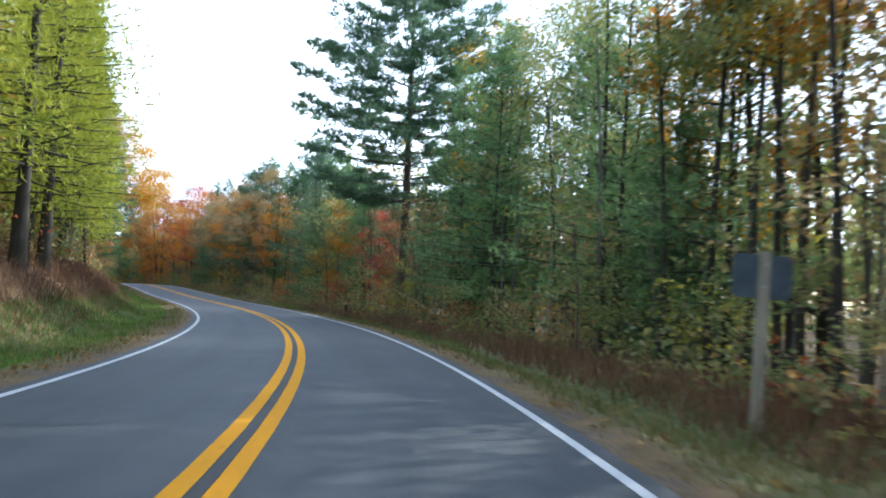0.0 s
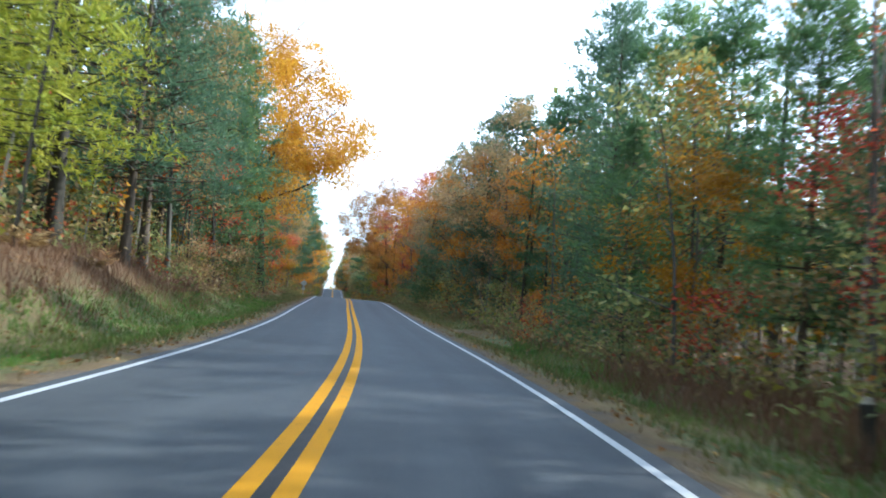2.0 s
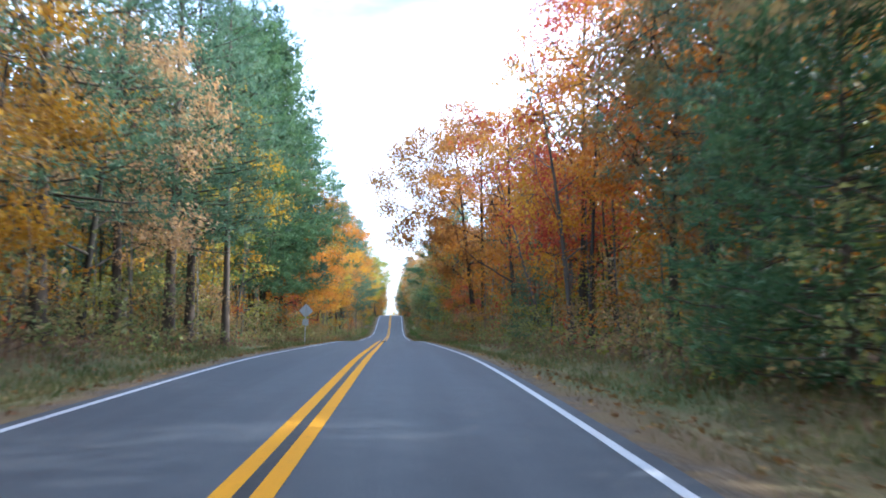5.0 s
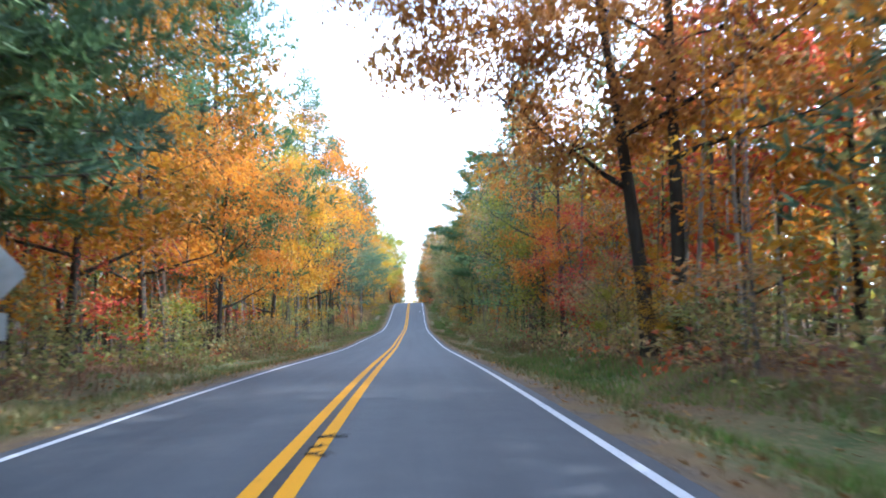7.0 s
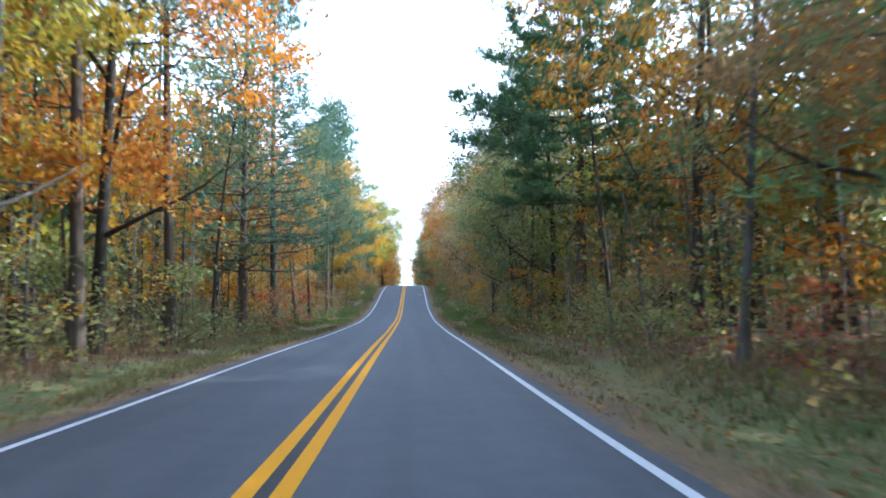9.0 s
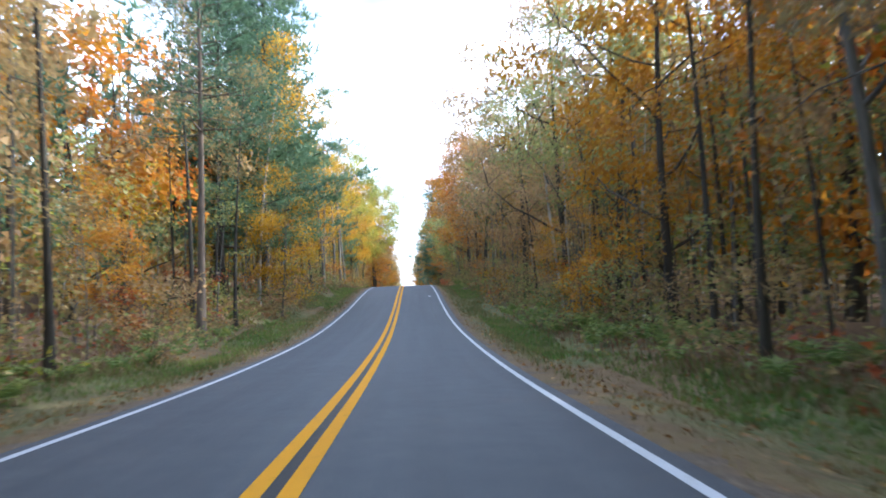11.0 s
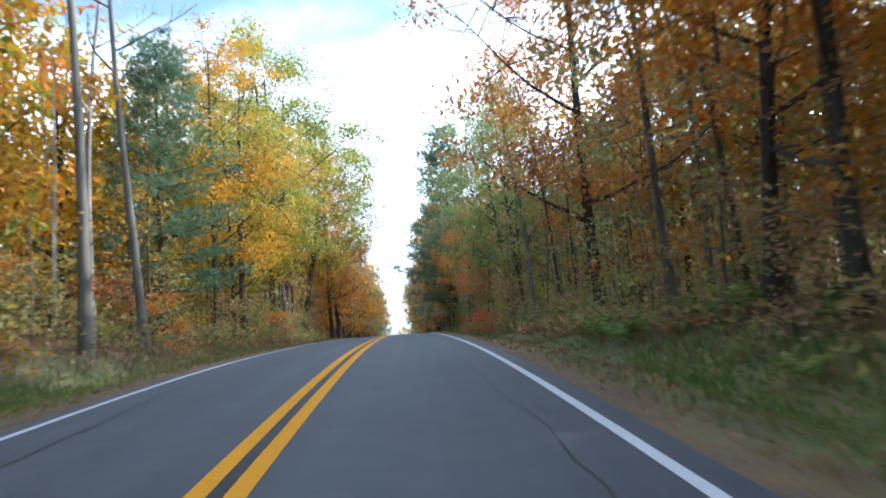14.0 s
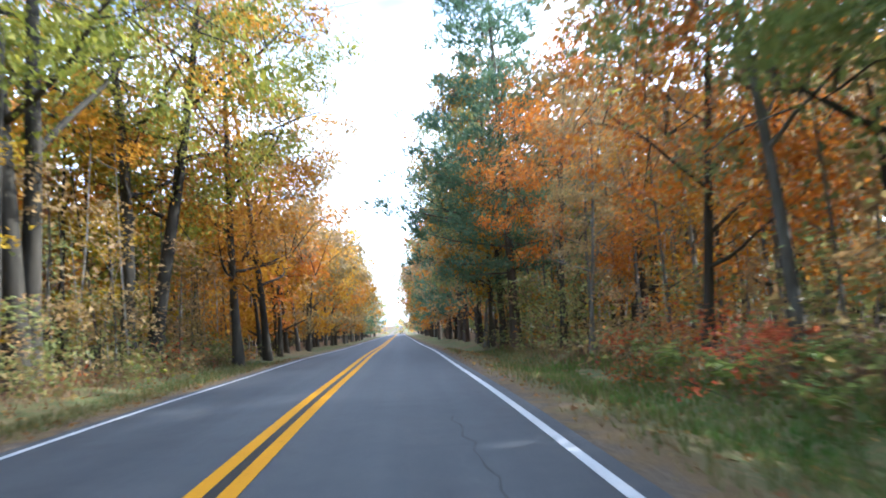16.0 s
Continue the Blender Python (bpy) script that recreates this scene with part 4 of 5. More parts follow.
def forest():
    woods, thicket = Stuff(), Stuff()
    needle = ("pine", "redpine", "young", "larch", "bare")
    for side in (-1, 1):
        # Trees at negative s stand unseen behind the start, added to close off light.
        s = -36.0
        while s < 430:                       # edge of the wood
            kinds, hues, size = stretch(s, side)
            o = side * (rng_plant.uniform(7.3, 9.4) if side < 0 and 95 < s < 400 else rng_plant.uniform(7.8, 10.2) if s < 400 else rng_plant.uniform(6.6, 8.6))
            if side > 0 and 140 < s < 174:
                o += 1.6
            if side < 0 and s < 75:
                o -= 1.2
            if clear(s, o, 3.0):
                k = draw(kinds)
                plant(k, s, o, size * rng_plant.uniform(0.82, 1.1) * (0.42 if side > 0 and k == "young" and s < 25 else 1.0), leaf=None if k in needle else draw(hues))
            s += rng_plant.uniform(2.6, 4.6)
        while s < 560:
            kinds, hues, size = stretch(s, side)
            m = conv(draw(kinds), "_mid")
            plant(m, s, side * rng_plant.uniform(6.4, 8.2), 1.08 * size * rng_plant.uniform(0.8, 1.1), leaf="pine" if m.startswith("pine") else draw(hues))
            s += rng_plant.uniform(3.2, 5.5)
        s = -36.0
        while s < 470:                       # second depth
            kinds, hues, size = stretch(20 if side > 0 and 30 <= s < 46 else s, side)
            if side > 0 and s < 34 and rng_plant.uniform() < 0.4:
                s += 3.0
                continue
            if side > 0 and 24 < s < 84:     # young growth at the clearing
                size *= 0.62
            k = draw(kinds)
            m = conv(k, "_mid")
            leaf = "larch" if k == "larch" else ("pine" if m.startswith("pine") else draw(hues))
            plant(m, s, side * rng_plant.uniform(12, 18), size * rng_plant.uniform(0.85, 1.12), leaf=leaf)
            s += rng_plant.uniform(2.5, 4.4)
        for lo, hi, step, begin in ((11, 18, 5.5, 470), (18, 28, 4.6, -40), (28, 42, 8.5, -40), (8, 11, 5.0, 560)):
            s = float(begin)
            while s < 690:                   # deep in the wood
                kinds, hues, size = stretch(20 if side > 0 and 30 <= s < 50 else s, side)
                if side > 0 and 24 < s < 92:
                    size *= 0.5
                k = draw(kinds)
                m = conv(k, "_far")
                leaf = "larch" if k == "larch" else ("pine" if m.startswith("pine") else draw({**hues, "brown": 2}))
                strew(woods, m, s, side * rng_plant.uniform(lo, hi), size * rng_plant.uniform(0.8, 1.15), leaf)
                s += rng_plant.uniform(0.7, 1.3) * step
        s = -6.0
        while side > 0 and s < 40:           # close-grown poles
            plant("pole", s, rng_plant.uniform(9.2, 19), rng_plant.uniform(0.85, 1.15), leaf=draw({"orange": 2, "yellow": 2, "olive": 2} if s < 13 else {"olive": 5, "lime": 1, "yellow": 0.3}), group="close-grown thin trees")
            s += rng_plant.uniform(0.6, 1.5)
        s = -20.0
        while s < 430:                       # saplings between the trunks
            kinds, hues, size = stretch(s, side)
            o = side * rng_plant.uniform(7.8, 12)
            if side < 0 and (296 < s < 306 or s < 75):
                o -= 3
            plant("sapling", s, o, rng_plant.uniform(0.7, 1.15), leaf=draw({**hues, "brown": 2, "olive": 1}), group="forest saplings")
            s += rng_plant.uniform(2.2, 4.6)
        s = -10.0
        while s < 420:                       # undergrowth at the edge
            o = side * rng_plant.uniform(7.2, 9.6)
            if side < 0 and (296 < s < 306 or s < 75):
                o -= 3
            plant("shrub", s, o, rng_plant.uniform(0.5, 1.05), leaf=draw({"olive": 5, "brown": 5, "lime": 1, "red": 1, "orange": 1}), category="shrub", group="forest undergrowth")
            s += rng_plant.uniform(2.2, 4.2)
        # leafy thicket between the trunks
        for leaf, share in (("brown", 0.45), ("olive", 0.35), ("orange", 0.08), ("lime", 0.12)):
            n = int((1050 if side < 0 else 2600) * share)
            cs, cd = rng_plant.uniform(-40, 480, n), side * (9.5 + (38 if side < 0 else 24) * rng_plant.uniform(0, 1, n) ** 1.3)
            base = lie(cs, cd)
            base[:, 2] += rng_plant.uniform(0.1, 1.0, n) ** 1.2 * (6.0 if side < 0 else np.where(cs < 40, 6.5, 10.0))
            jit = rng_plant.normal(size=(n * 72, 3))
            c = np.repeat(base, 72, 0) + jit * np.array((1.0, 1.0, 0.65))
            big = np.clip(1.5 - 0.35 * np.linalg.norm(jit, axis=1), 0.7, 1.3)
            thicket.put(*kites(c, np.repeat(0.26 + 0.010 * (np.abs(cd) - 9), 72) * big * 0.85, 0.72), LEAF[leaf])
        for leaf, share in (("brown", 0.34), ("olive", 0.36), ("orange", 0.2), ("pine", 0.1)) if side > 0 else ():
            n = int(2000 * share)            # leafy middle storey
            base = lie(rng_plant.uniform(44, 470, n), rng_plant.uniform(12, 30, n))
            base[:, 2] += rng_plant.uniform(3.0, 15, n)
            c = np.repeat(base, 40, 0) + rng_plant.normal(size=(n * 40, 3)) * np.array((1.0, 1.0, 0.6))
            thicket.put(*kites(c, 0.38, 0.78), LEAF[leaf])
        for leaf, share in (("brown", 0.45), ("olive", 0.45), ("red", 0.05), ("lime", 0.05)):
            n = int(1300 * share)            # low brush before the trunks
            cs, cd = rng_plant.uniform(-10, 430, n), side * rng_plant.uniform(6.9, 10.0, n)
            cd = np.where((cd < 0) & (cs < 75), cd - 2.2, cd)
            base = lie(cs, cd)
            base[:, 2] += 0.15 + rng_plant.uniform(0, 1, n) ** 1.5 * 1.3 * np.clip((np.abs(cd) - 6.5) / 2, 0.3, 1)
            c = np.repeat(base, 34, 0) + rng_plant.normal(size=(n * 34, 3)) * np.array((0.5, 0.5, 0.3))
            thicket.put(*kites(c, 0.17, 0.75), LEAF[leaf])
        n = 1100                             # thin stems
        cs, cd = rng_plant.uniform(-30, 470, n), side * (9 + 24 * rng_plant.uniform(0, 1, n) ** 1.2)
        foot = lie(cs, cd)
        for k in range(n):
            hgt = rng_plant.uniform(3, 12)
            tip = foot[k] + np.array((rng_plant.normal() * 0.05 * hgt, rng_plant.normal() * 0.05 * hgt, hgt))
            v, f = tube([foot[k] - (0, 0, 0.2), (foot[k] + tip) / 2 + rng_plant.normal(size=3) * 0.1, tip], [0.006 * hgt + 0.01, 0.005 * hgt + 0.008, 0.008], 4)
            thicket.put(v, f, BARK[("dark", "grey", "dark", "birch")[k % 4]])
        for leaf, share in (("brown", 0.5), ("olive", 0.35), ("pine", 0.15)):
            n = int(42000 * share)           # the depth of the wood
            c = lie(rng_plant.uniform(-60, 640, n), side * rng_plant.uniform(42, 56, n))
            c[:, 2] += rng_plant.uniform(0, 1, n) ** 1.15 * 15
            woods.put(*kites(c, 1.35, 0.8), LEAF[leaf])
    for k in range(26):
        strew(woods, "oak_far", 712 + rng_plant.uniform(0, 40), rng_plant.uniform(-45, 45), rng_plant.uniform(0.3, 0.45), draw({"orange": 1, "yellow": 2, "olive": 1}))
    woods.finish("far_woods", "dense autumn woods deep behind the roadside trees", "woods")
    thicket.finish("thicket", "brown and olive thicket of thin stems and leaves", "undergrowth")


for s, o, size in ((369.7, 5.6, 0.34), (374.2, 6.0, 0.45), (375.5, 6.5, 0.4), (379.0, 6.4, 0.42), (383.0, 6.6, 0.5), (388.0, 6.5, 0.5), (391.5, 6.8, 0.5), (394.0, 6.5, 0.4)):
    plant("shrub", s, o, size, leaf="scarlet", category="shrub", group="forest undergrowth", label="low bright orange-red shrub on the grassy verge")
HEROES += [("young", k, 22.0 + 4.4 * k, 11.4 + 1.4 * (k % 4), 0.7 + 0.07 * (k % 5), "young", "pine", 0.9 * k) for k in range(6)]
for key, variant, s, o, size, leaf, bark, turn in HEROES:
    plant(key, s, o, size, leaf=leaf, bark=bark, variant=variant, turn=turn)
forest()
# single trees closing the gaps behind the edge
for key, v, s, o, size, leaf, turn in (("pole", 0, 16.5, 11.2, 1.1, "yellow", 0.3), ("slim", 1, 20.5, 13.0, 1.1, "orange", 1.3), ("pole", 1, 23.5, 11.6, 1.1, "orange", 2.3), ("pole", 2, 19.0, 10.4, 1.05, "olive", 0.8), ("greenpine", 1, 315.5, -10.4, 0.98, "pine", 0.6), ("greenpine", 0, 321.0, -10.8, 1.0, "young", 1.6), ("greenpine", 1, 60.0, 10.6, 0.48, "soft", 0.4), ("greenpine", 0, 66.5, 11.6, 0.60, "soft", 0.4), ("greenpine", 1, 72.0, 11.9, 0.68, "soft", 1.4), ("greenpine", 1, 79.0, 12.0, 0.8, "pine", 3.0)):
    plant(key, s, o, size, leaf=leaf, bark="pine" if key == "greenpine" else "dark", turn=turn, variant=v)


# ---- verge: grass, weeds, fallen leaves ----
def blades(name, n, s_range, o_of, tall, width, mat, label, category, keep=None):
    """Upright grass blades or weed stalks, joined."""
    s = rng_plant.uniform(*s_range, n)
    o = o_of(n)
    if keep is not None:
        ok = keep(s, o)
        s, o = s[ok], o[ok]
    n = len(s)
    p = lie(s, o, -0.02)
    h = rng_plant.uniform(0.5, 1.3, n) * tall
    a = rng_plant.uniform(0, 6.28, n)
    w = np.stack([np.cos(a), np.sin(a), 0 * a], 1) * (width * rng_plant.uniform(0.6, 1.4, n))[:, None]
    lean = rng_plant.normal(size=(n, 3)) * 0.3
    lean[:, 2] = 1
    tip = p + lean * h[:, None]
    v = np.stack([p - w, p + w, tip], 1).reshape(-1, 3)
    ob = new(name, mesh_of(name, v, np.arange(n * 3).reshape(-1, 3).tolist(), [mat]))
    return tagged(ob, label, category, kind="stuff")


def verge(n):
    return rng_plant.choice((-1, 1), n) * (3.82 + 4.0 * rng_plant.uniform(0, 1, n) ** 0.7)


def grassy(s, o):
    """Grass grows in uneven drifts."""
    return np.array([noise.noise((a * 0.07, b * 0.5, 0.0)) for a, b in zip(s, o)]) > -0.12


blades("grass", 190000, (-4, 420), verge, 0.19, 0.018, M_GRASS, "green and straw-coloured grass along the road", "grass", grassy)
blades("tall_weeds", 24000, (-4, 125), lambda n: -rng_plant.uniform(7.3, 11.8, n), 0.55, 0.014, M_WEED, "dry brown weeds on the bank beside the road", "weeds")
blades("tall_weeds", 30000, (-4, 420), lambda n: rng_plant.choice((-1, 1), n) * rng_plant.uniform(6.4, 9.5, n), 0.5, 0.014, M_WEED, "dry brown weeds along the forest edge", "weeds")
blades("tall_weeds", 13000, (-4, 62), lambda n: rng_plant.uniform(5.9, 9.5, n), 0.6, 0.016, M_WEED, "dense brown weeds between the road and the trees", "weeds")

M_STRAW = leaf_material("straw", [(0, (0.10, 0.062, 0.028)), (0.5, (0.20, 0.13, 0.055)), (0.85, (0.29, 0.20, 0.09)), (1, (0.15, 0.16, 0.055))], 0.3)
blades("dry_grass", 62000, (-4, 420), lambda n: rng_plant.choice((-1, 1), n) * (3.62 + 2.2 * rng_plant.uniform(0, 1, n) ** 0.75), 0.10, 0.013, M_STRAW, "short straw-coloured dry grass on the gravel shoulder", "grass")

M_LUSH = leaf_material("lush_grass", [(0, (0.065, 0.150, 0.024)), (0.5, (0.120, 0.255, 0.036)), (0.85, (0.18, 0.31, 0.055)), (1, (0.26, 0.29, 0.08))], 0.35)
for a, z, near, far in ((-3, 100, -4.7, -7.5), (20, 76, 5.0, 7.6), (148, 192, 4.9, 7.6), (255, 300, 4.8, 7.2), (262, 300, -4.9, -7.2), (312, 346, -4.7, -7.6), (318, 346, 4.9, 7.4), (364, 402, 5.0, 7.3)):
    blades("lush_grass", int((z - a) * abs(far - near) * (110 if near < 0 and a < 0 else 85)), (a, z), lambda n: near + (far - near) * rng_plant.uniform(0, 1, n), 0.17, 0.016, M_LUSH, "fresh green grass on the road verge", "grass", grassy if a > 0 else None)


# ---- ferns ----
M_FERN = {
    "tan": leaf_material("withered_bracken", [(0, (0.20, 0.105, 0.045)), (0.5, (0.36, 0.22, 0.10)), (1, (0.50, 0.35, 0.17))], 0.35),
    "green": leaf_material("green_bracken", [(0, (0.085, 0.150, 0.045)), (0.5, (0.16, 0.245, 0.065)), (1, (0.28, 0.31, 0.09))], 0.45),
}


def fern_mesh(seed, tall):
    """Arching fronds with paired leaflets."""
    rng = np.random.default_rng(seed)
    v, f = [], []

    def tri(a, b, c):
        f.append((len(v), len(v) + 1, len(v) + 2))
        v.extend((a, b, c))
    for k in range(8):
        az = k * 0.785 + rng.normal() * 0.2
        out = np.array((math.cos(az), math.sin(az), 0))
        across = np.array((-out[1], out[0], 0))
        ln = tall * rng.uniform(0.8, 1.25)
        q = np.linspace(0, 1, 9)
        line_ = out * (0.75 * ln * q ** 1.2)[:, None] + np.array((0, 0, 1)) * (ln * (1.25 * q - 0.62 * q ** 2.2))[:, None]
        for i in range(8):
            tri(line_[i] - across * 0.006, line_[i] + across * 0.006, line_[i + 1])
            if i > 1:
                w = 0.34 * ln * (1.1 - q[i]) * rng.uniform(0.8, 1.2)
                step = (line_[i + 1] - line_[i]) * 0.8
                for d in (-1, 1):
                    tip = line_[i] + across * d * w + step * 0.7 + np.array((0, 0, rng.normal() * 0.05 * ln - 0.12 * w))
                    tri(line_[i], line_[i] + step, tip)
    return mesh_of("fern", np.array(v), f, [None])


FERNS = [fern_mesh(5 + k, 0.62 + 0.1 * k) for k in range(3)]


def ferns(a, z, near, far, n, hue):
    for k in range(n):
        ob = new("fern", FERNS[k % 3])
        ob.material_slots[0].link = "OBJECT"
        ob.material_slots[0].material = M_FERN[hue]
        p = lie(rng_plant.uniform(a, z), rng_plant.uniform(near, far), -0.03)
        g = rng_plant.uniform(0.7, 1.25)
        ob.matrix_world = Matrix.Translation(tuple(p)) @ Matrix.Rotation(rng_plant.uniform(0, 6.28), 4, "Z") @ Matrix.Diagonal((g, g, g, 1))
        tagged(ob, "withered tan bracken fern on the bank" if hue == "tan" else "green bracken fern on the road verge", "fern", "roadside ferns")


ferns(294, 338, -10.6, -7.2, 95, "tan")
ferns(62, 112, -11.0, -8.2, 40, "tan")
ferns(266, 302, 6.4, 8.6, 50, "green")
ferns(264, 298, -8.2, -6.4, 28, "green")
ferns(326, 352, 6.2, 8.6, 28, "green")
ferns(372, 402, 6.6, 8.6, 28, "green")
ferns(345, 366, 6.0, 8.6, 24, "tan")


def fallen(n):
    s = rng_plant.uniform(-4, 420, n)
    o = rng_plant.choice((-1, 1), n) * (3.6 + 7.6 * rng_plant.uniform(0, 1, n) ** 0.8)
    v, f = kites(lie(s, o, 0.03), 0.10, flat=0.15)
    stuff = Stuff()
    stuff.put(v, f, M_LITTER)
    stuff.finish("fallen_leaves", "fallen brown and yellow leaves on the verge", "leaves")


fallen(62000)


# ---- on the road: tar cracks, twigs, a stray paint mark ----
def ribbon(name, pts, width, lift, mat, label, category, kind=""):
    """A narrow uneven strip lying on the road, through points (s, o)."""
    p = np.array(pts, float)
    t = np.linspace(0, 1, 26)
    k = np.linspace(0, 1, len(p))
    s, o = np.interp(t, k, p[:, 0]), np.interp(t, k, p[:, 1])
    along = abs(p[-1, 0] - p[0, 0]) > abs(p[-1, 1] - p[0, 1])
    wob = np.array([noise.noise((a * 1.7, b * 1.7, 5.0)) for a, b in zip(s, o)]) * 0.14
    if along:
        o = o + wob
    else:
        s = s + wob
    w = width * rng_plant.uniform(0.35, 1.0, 26)
    a = lie(s - (0 if along else 1) * w, o - (1 if along else 0) * w, lift)
    c = lie(s + (0 if along else 1) * w, o + (1 if along else 0) * w, lift)
    v = np.concatenate([a, c])
    f = [(i, i + 1, 27 + i, 26 + i) for i in range(25)]
    return tagged(new(name, mesh_of(name, v, f, [mat])), label, category, kind=kind)


CRACKS = [
    [(8.0, -2.6), (8.15, -1.5)], [(62.0, -3.1), (62.25, -0.5)], [(58.7, -2.6), (58.85, -0.9)],
    [(82.3, -3.0), (82.5, -0.3)], [(81.9, 0.9), (81.3, 3.1)], [(141.1, -3.1), (141.35, 0.6)],
    [(273.2, -2.4), (272.6, 0.0)], [(293.6, -2.3), (293.5, 0.6), (293.2, 2.6)], [(374.9, -2.4), (375.0, 0.0)],
    [(375.0, 0.3), (373.7, 3.0)], [(33.0, -0.4), (32.6, 2.2)], [(107.0, -2.8), (107.2, 2.4)], [(226.0, -3.0), (226.4, 2.9)],
    [(319.5, 2.5), (305.0, 2.3), (295.5, 2.4), (291.3, 2.45)], [(327.0, -3.0), (316.0, -2.5), (309.0, -2.4), (301.0, -2.1)],
    [(347.0, 2.3), (336.0, 2.6), (327.0, 2.2)], [(345.0, -2.6), (334.0, -2.2)], [(388.0, 2.2), (376.0, 2.5)], [(372.0, -2.4), (356.0, -2.7)],
    [(310.0, 0.9), (309.8, 2.8)], [(322.5, 1.2), (322.3, 2.9)],
]
for pts in CRACKS:
    ribbon("road_crack", pts, 0.032 if abs(pts[0][0] - pts[-1][0]) < 3 else 0.018, 0.004, M_TAR, "dark irregular tar-filled crack across grey asphalt", "road crack")
ribbon("paint_mark", [(317.6, 2.42), (319.4, 2.40)], 0.045, 0.007, M_WHITE, "short stray white paint mark on the asphalt", "road marking")


def twig(s, o, turn, length):
    """A fallen twig with side shoots."""
    root = new("fallen_twig")
    root.matrix_world = Matrix.Translation(tuple(lie(s, o, 0.018))) @ Matrix.Rotation(turn, 4, "Z")
    rng = np.random.default_rng(int(s * 10))
    w = Wood()
    main = np.array([(-length / 2, 0, 0), (-length / 6, 0.02, 0.012), (length / 6, -0.015, 0.008), (length / 2, 0.01, 0)])
    w.add(main, [0.014, 0.012, 0.009, 0.004], 5)
    ob = new("stem", w.mesh("stem"))
    ob.parent = root
    ob.data.materials[0] = BARK["dark"]
    for k in range(3):
        w = Wood()
        a = main[1] + (main[2] - main[1]) * k / 2
        w.add(np.array([a, a + (0.06, 0.05 * (-1) ** k, 0.02), a + (0.13, 0.11 * (-1) ** k, 0.005)]), [0.007, 0.005, 0.002], 4)
        ob = new("shoot", w.mesh("shoot"))
        ob.parent = root
        ob.data.materials[0] = BARK["dark"]
    tagged(root, "dark broken twig lying on the asphalt", "twig", "twigs on the road")


twig(164.35, 0.22, 0.3, 0.36)
twig(163.1, 0.18, -0.2, 0.30)
twig(163.6, 0.12, 1.2, 0.2)


# ---- road signs ----
def plate(outline, depth, mat, name, parent, radius=0.03):
    """A sheet with rounded corners in the x-z plane."""
    bm = bmesh.new()
    face = bm.faces.new([bm.verts.new((x, 0, z)) for x, z in outline])
    bmesh.ops.bevel(bm, geom=list(bm.verts), offset=radius, segments=4, affect="VERTICES")
    out = bmesh.ops.extrude_face_region(bm, geom=list(bm.faces))
    bmesh.ops.translate(bm, verts=[v for v in out["geom"] if isinstance(v, bmesh.types.BMVert)], vec=(0, depth, 0))
    bmesh.ops.recalc_face_normals(bm, faces=bm.faces)
    me = bpy.data.meshes.new(name)
    bm.to_mesh(me)
    bm.free()
    me.materials.append(mat)
    ob = new(name, me)
    ob.parent = parent
    return ob


def bar(name, parent, size, at, mat, bevel=0.004, tilt=0.0):
    bm = bmesh.new()
    bmesh.ops.create_cube(bm, size=1)
    bmesh.ops.scale(bm, verts=bm.verts, vec=size)
    bmesh.ops.bevel(bm, geom=list(bm.edges), offset=bevel, segments=2, affect="EDGES")
    me = bpy.data.meshes.new(name)
    bm.to_mesh(me)
    bm.free()
    me.materials.append(mat)
    ob = new(name, me)
    ob.parent = parent
    ob.location = at
    ob.rotation_euler = (0, tilt, 0)
    return ob


def warning_sign(s, o):
    """Diamond sign with a small plate under it on a steel post, seen from behind."""
    root = new("road_sign")
    root.matrix_world = Matrix.Translation(tuple(lie(s, o))) @ Matrix.Rotation(float(heading(s)) + 0.05, 4, "Z") @ Matrix.Rotation(0.02, 4, "Y")
    d = 0.539
    plate([(0, 2.5 - d), (d, 2.5), (0, 2.5 + d), (-d, 2.5)], 0.003, M_SIGNBACK, "diamond_plate", root, 0.05)
    plate([(-0.23, 1.40), (0.23, 1.40), (0.23, 1.86), (-0.23, 1.86)], 0.003, M_SIGNBACK, "small_plate", root, 0.03)
    bm = bmesh.new()                         # U-channel post
    prof = [(-0.040, -0.006), (-0.022, -0.006), (-0.014, -0.034), (0.014, -0.034), (0.022, -0.006), (0.040, -0.006), (0.040, -0.002), (0.020, -0.002), (0.011, -0.030), (-0.011, -0.030), (-0.020, -0.002), (-0.040, -0.002)]
    f = bm.faces.new([bm.verts.new((x, y, -0.3)) for x, y in prof])
    out = bmesh.ops.extrude_face_region(bm, geom=[f])
    bmesh.ops.translate(bm, verts=[v for v in out["geom"] if isinstance(v, bmesh.types.BMVert)], vec=(0, 0, 3.3))
    bmesh.ops.recalc_face_normals(bm, faces=bm.faces)
    me = bpy.data.meshes.new("post")
    bm.to_mesh(me)
    bm.free()
    me.materials.append(M_STEEL)
    post = new("post", me)
    post.parent = root
    for z in (1.5, 1.76, 2.2, 2.8):
        bar("bolt", root, (0.022, 0.012, 0.022), (0, -0.039, z), M_STEEL, 0.003)
    tagged(root, "back of grey diamond road sign with small plate, steel post", "road sign")


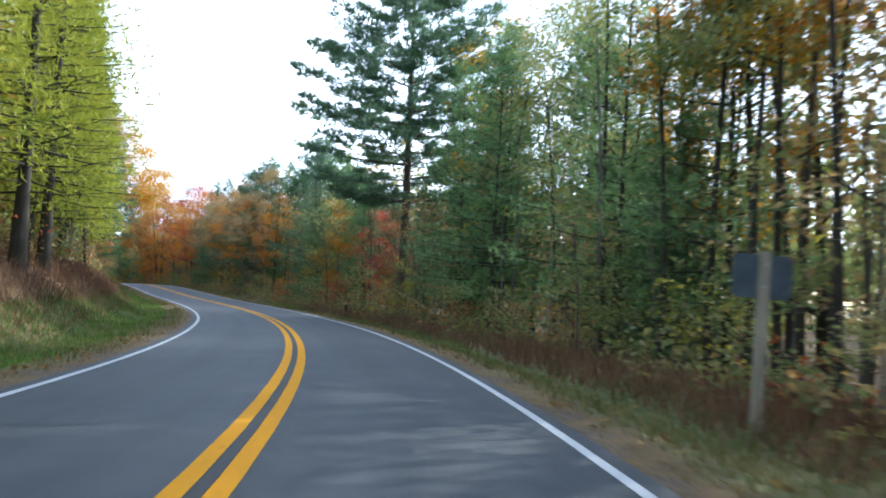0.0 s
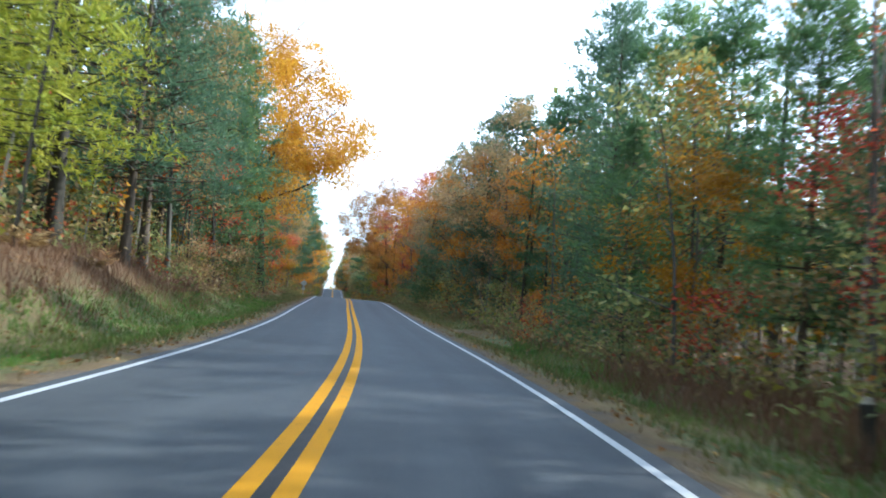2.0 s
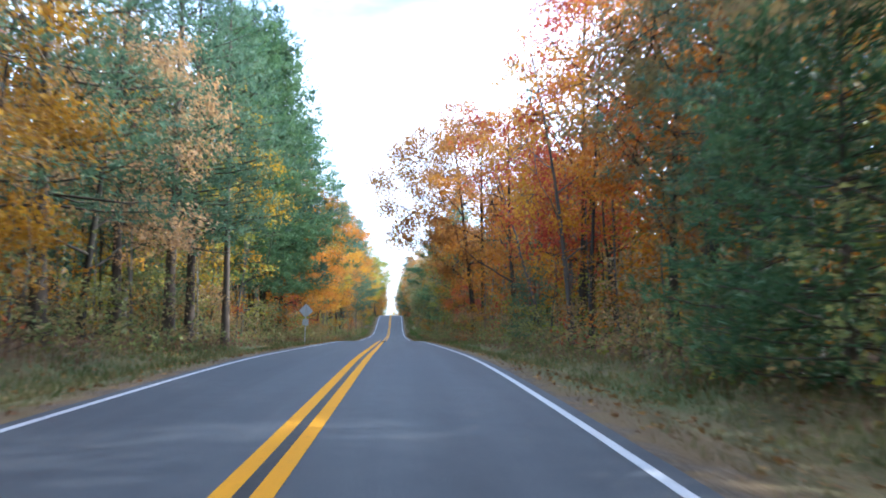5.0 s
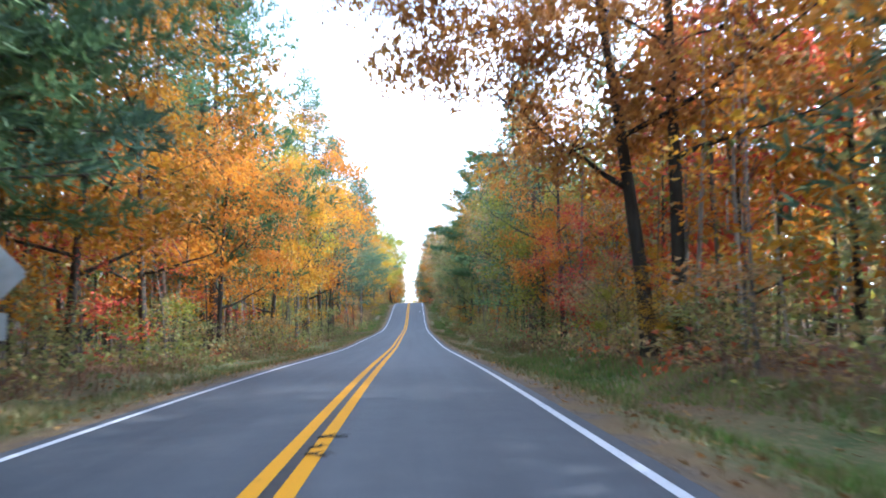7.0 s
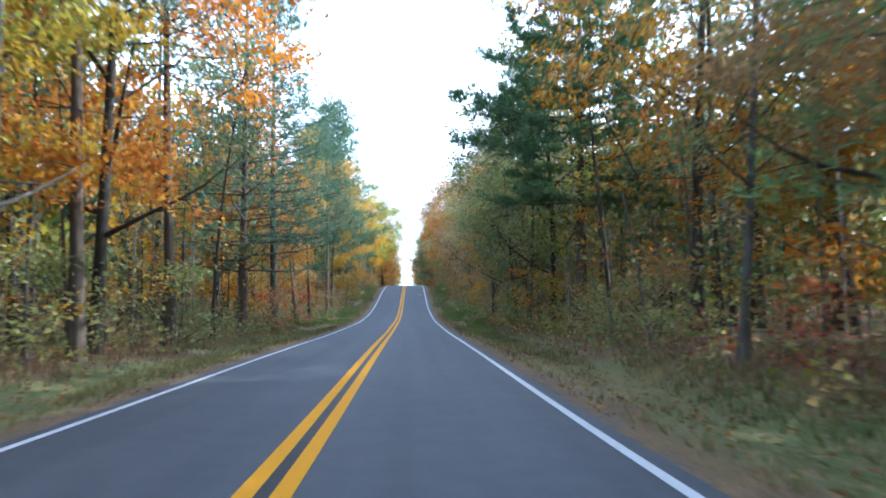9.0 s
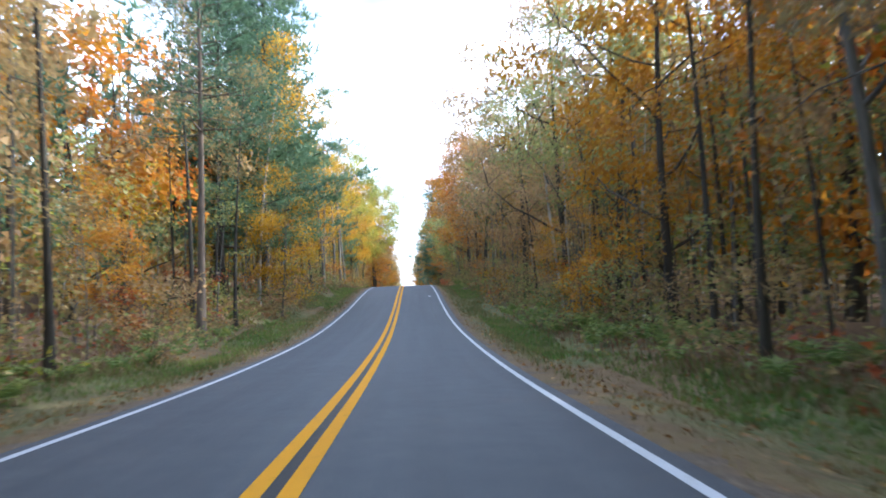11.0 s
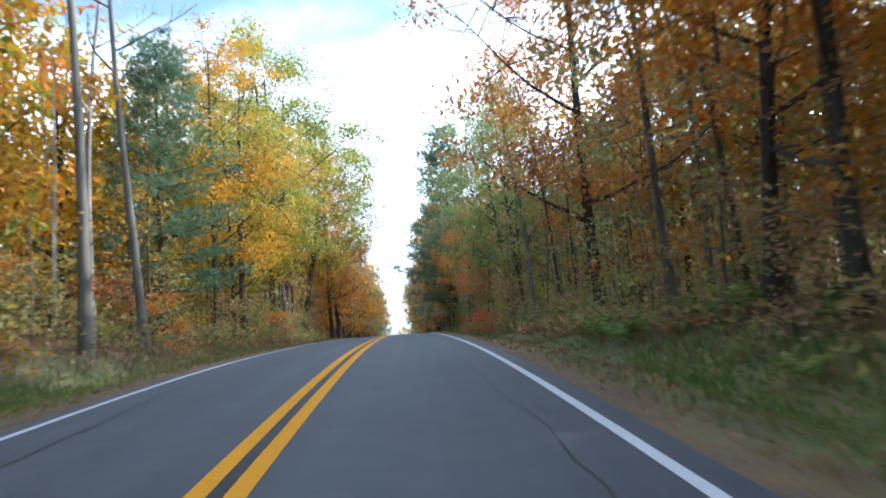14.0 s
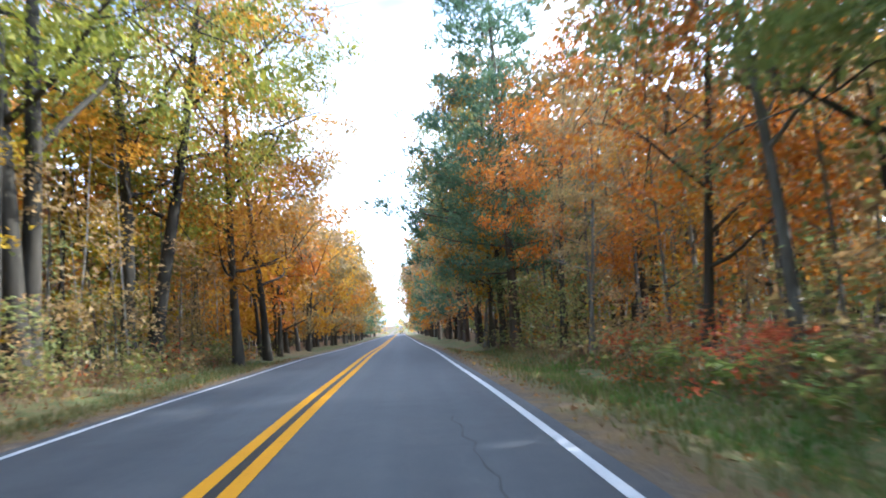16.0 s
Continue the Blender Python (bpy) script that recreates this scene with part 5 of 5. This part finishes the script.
def wooden_sign(s, o):
    """Dark sheet on a weathered wooden post, seen from behind."""
    root = new("road_sign")
    root.matrix_world = Matrix.Translation(tuple(lie(s, o))) @ Matrix.Rotation(float(heading(s)) - 0.05, 4, "Z") @ Matrix.Rotation(radians(2.0), 4, "Y")
    bar("post", root, (0.145, 0.10, 2.9), (0, 0, 1.05), M_WOOD, 0.008)
    plate([(-0.44, 1.84), (0.44, 1.84), (0.44, 2.46), (-0.44, 2.46)], 0.004, M_DARKBACK, "sign_plate", root, 0.04).location = (0, 0.053, 0)
    for z in (2.0, 2.32):
        bar("bolt", root, (0.03, 0.015, 0.03), (0, -0.056, z), M_STEEL, 0.004)
    tagged(root, "dark road sign seen from behind on weathered wooden post", "road sign")


M_DARKBACK = plain_material("dull_sign_back", (0.055, 0.075, 0.095), (0.095, 0.12, 0.145), 4, 0.6)
warning_sign(168.4, -5.75)
wooden_sign(10.6, 6.6)


# ---- stumps and fallen logs at the forest edge ----
def stump(s, o, height, radius):
    root = new("tree_stump")
    root.matrix_world = Matrix.Translation(tuple(lie(s, o)))
    rng = np.random.default_rng(int(s))
    w = Wood()
    z = np.linspace(-0.15, height, 6)
    w.add(np.stack([0.02 * np.sin(z * 5), 0.02 * np.cos(z * 4), z], 1), radius * (1 + 0.5 * np.exp(-(z + 0.1) * 5)), 10)
    ob = new("bark", w.mesh("bark"))
    ob.parent = root
    ob.data.materials[0] = BARK["dark"]
    bm = bmesh.new()
    bmesh.ops.create_cone(bm, cap_ends=True, segments=10, radius1=radius * 1.0, radius2=radius * 0.5, depth=0.10)
    me = bpy.data.meshes.new("broken_top")
    bm.to_mesh(me)
    bm.free()
    me.materials.append(M_WOOD)
    top = new("broken_top", me)
    top.parent = root
    top.location = (0.02 * math.sin(height * 5), 0.02 * math.cos(height * 4), height + 0.03)
    tagged(root, "dark rotting tree stump at the forest edge", "stump", "stumps")


stump(51.4, 6.6, 0.75, 0.09)
stump(304.0, -9.6, 1.2, 0.20)
stump(60.0, -9.4, 0.5, 0.15)


def log(s, o, turn, length, radius):
    rng = np.random.default_rng(int(s * 3))
    x = np.linspace(-length / 2, length / 2, 9)
    w = Wood()
    w.add(np.stack([x, 0.05 * np.sin(x * 1.3), 0.03 * np.cos(x * 2)], 1), radius * np.linspace(1, 0.55, 9) * rng.uniform(0.9, 1.1, 9), 8)
    ob = new("fallen_log", w.mesh("fallen_log"))
    ob.data.materials[0] = BARK["grey"]
    ob.matrix_world = Matrix.Translation(tuple(lie(s, o, radius * 0.7))) @ Matrix.Rotation(turn + float(heading(s)), 4, "Z")
    tagged(ob, "grey weathered log lying on the forest floor", "log", "fallen logs")


for s, o, turn, length, radius in ((66, -10.5, 1.3, 5, 0.10), (74, -10.8, 0.4, 4, 0.09), (92, 8.2, 1.2, 5, 0.08), (213, 8.4, 1.9, 4, 0.07), (300, -9.4, 1.4, 4, 0.10), (326, -10.5, 1.5, 6, 0.11), (407, -9.8, 0.7, 4, 0.12), (365, 8.4, 1.2, 5, 0.08)):
    log(s, o, turn, length, radius)


# ---- leaning dead trunks ----
def snag(s, o, height, radius, lean, toward):
    """A dead leafless trunk that leans, with broken side branches."""
    rng = np.random.default_rng(int(s))
    root = new("dead_trunk")
    root.matrix_world = Matrix.Translation(tuple(lie(s, o))) @ Matrix.Rotation(float(heading(s)), 4, "Z")
    q = np.linspace(0, 1, 9)
    way = np.array((math.cos(toward), math.sin(toward), 0))
    path = way * (lean * height * q ** 1.15)[:, None] + np.array((0, 0, 1)) * (height * q - 0.2)[:, None] + rng.normal(size=(9, 3)) * 0.03
    w = Wood()
    w.add(path, radius * (1 - 0.75 * q), 7)
    ob = new("trunk", w.mesh("trunk"))
    ob.parent, ob.data.materials[0] = root, BARK["grey"]
    for k in range(4):
        w = Wood()
        i = 4 + k
        az = rng.uniform(0, 6.28)
        w.add(limb(path[i], az, 0.5, height * rng.uniform(0.07, 0.14), rng, 0.2, 4, 0.1), np.linspace(radius * 0.3, 0.008, 5), 5)
        ob = new("branch", w.mesh("branch"))
        ob.parent, ob.data.materials[0] = root, BARK["grey"]
    tagged(root, "grey dead tree trunk leaning at the forest edge", "dead tree", "dead trunks")


snag(149.5, 8.8, 9.5, 0.11, 0.34, 2.3)
snag(88.0, 8.0, 4.0, 0.05, 0.4, 2.6)
snag(226.0, 7.8, 4.6, 0.05, 0.16, 2.9)
snag(231.5, 8.0, 4.2, 0.05, 0.06, 1.0)
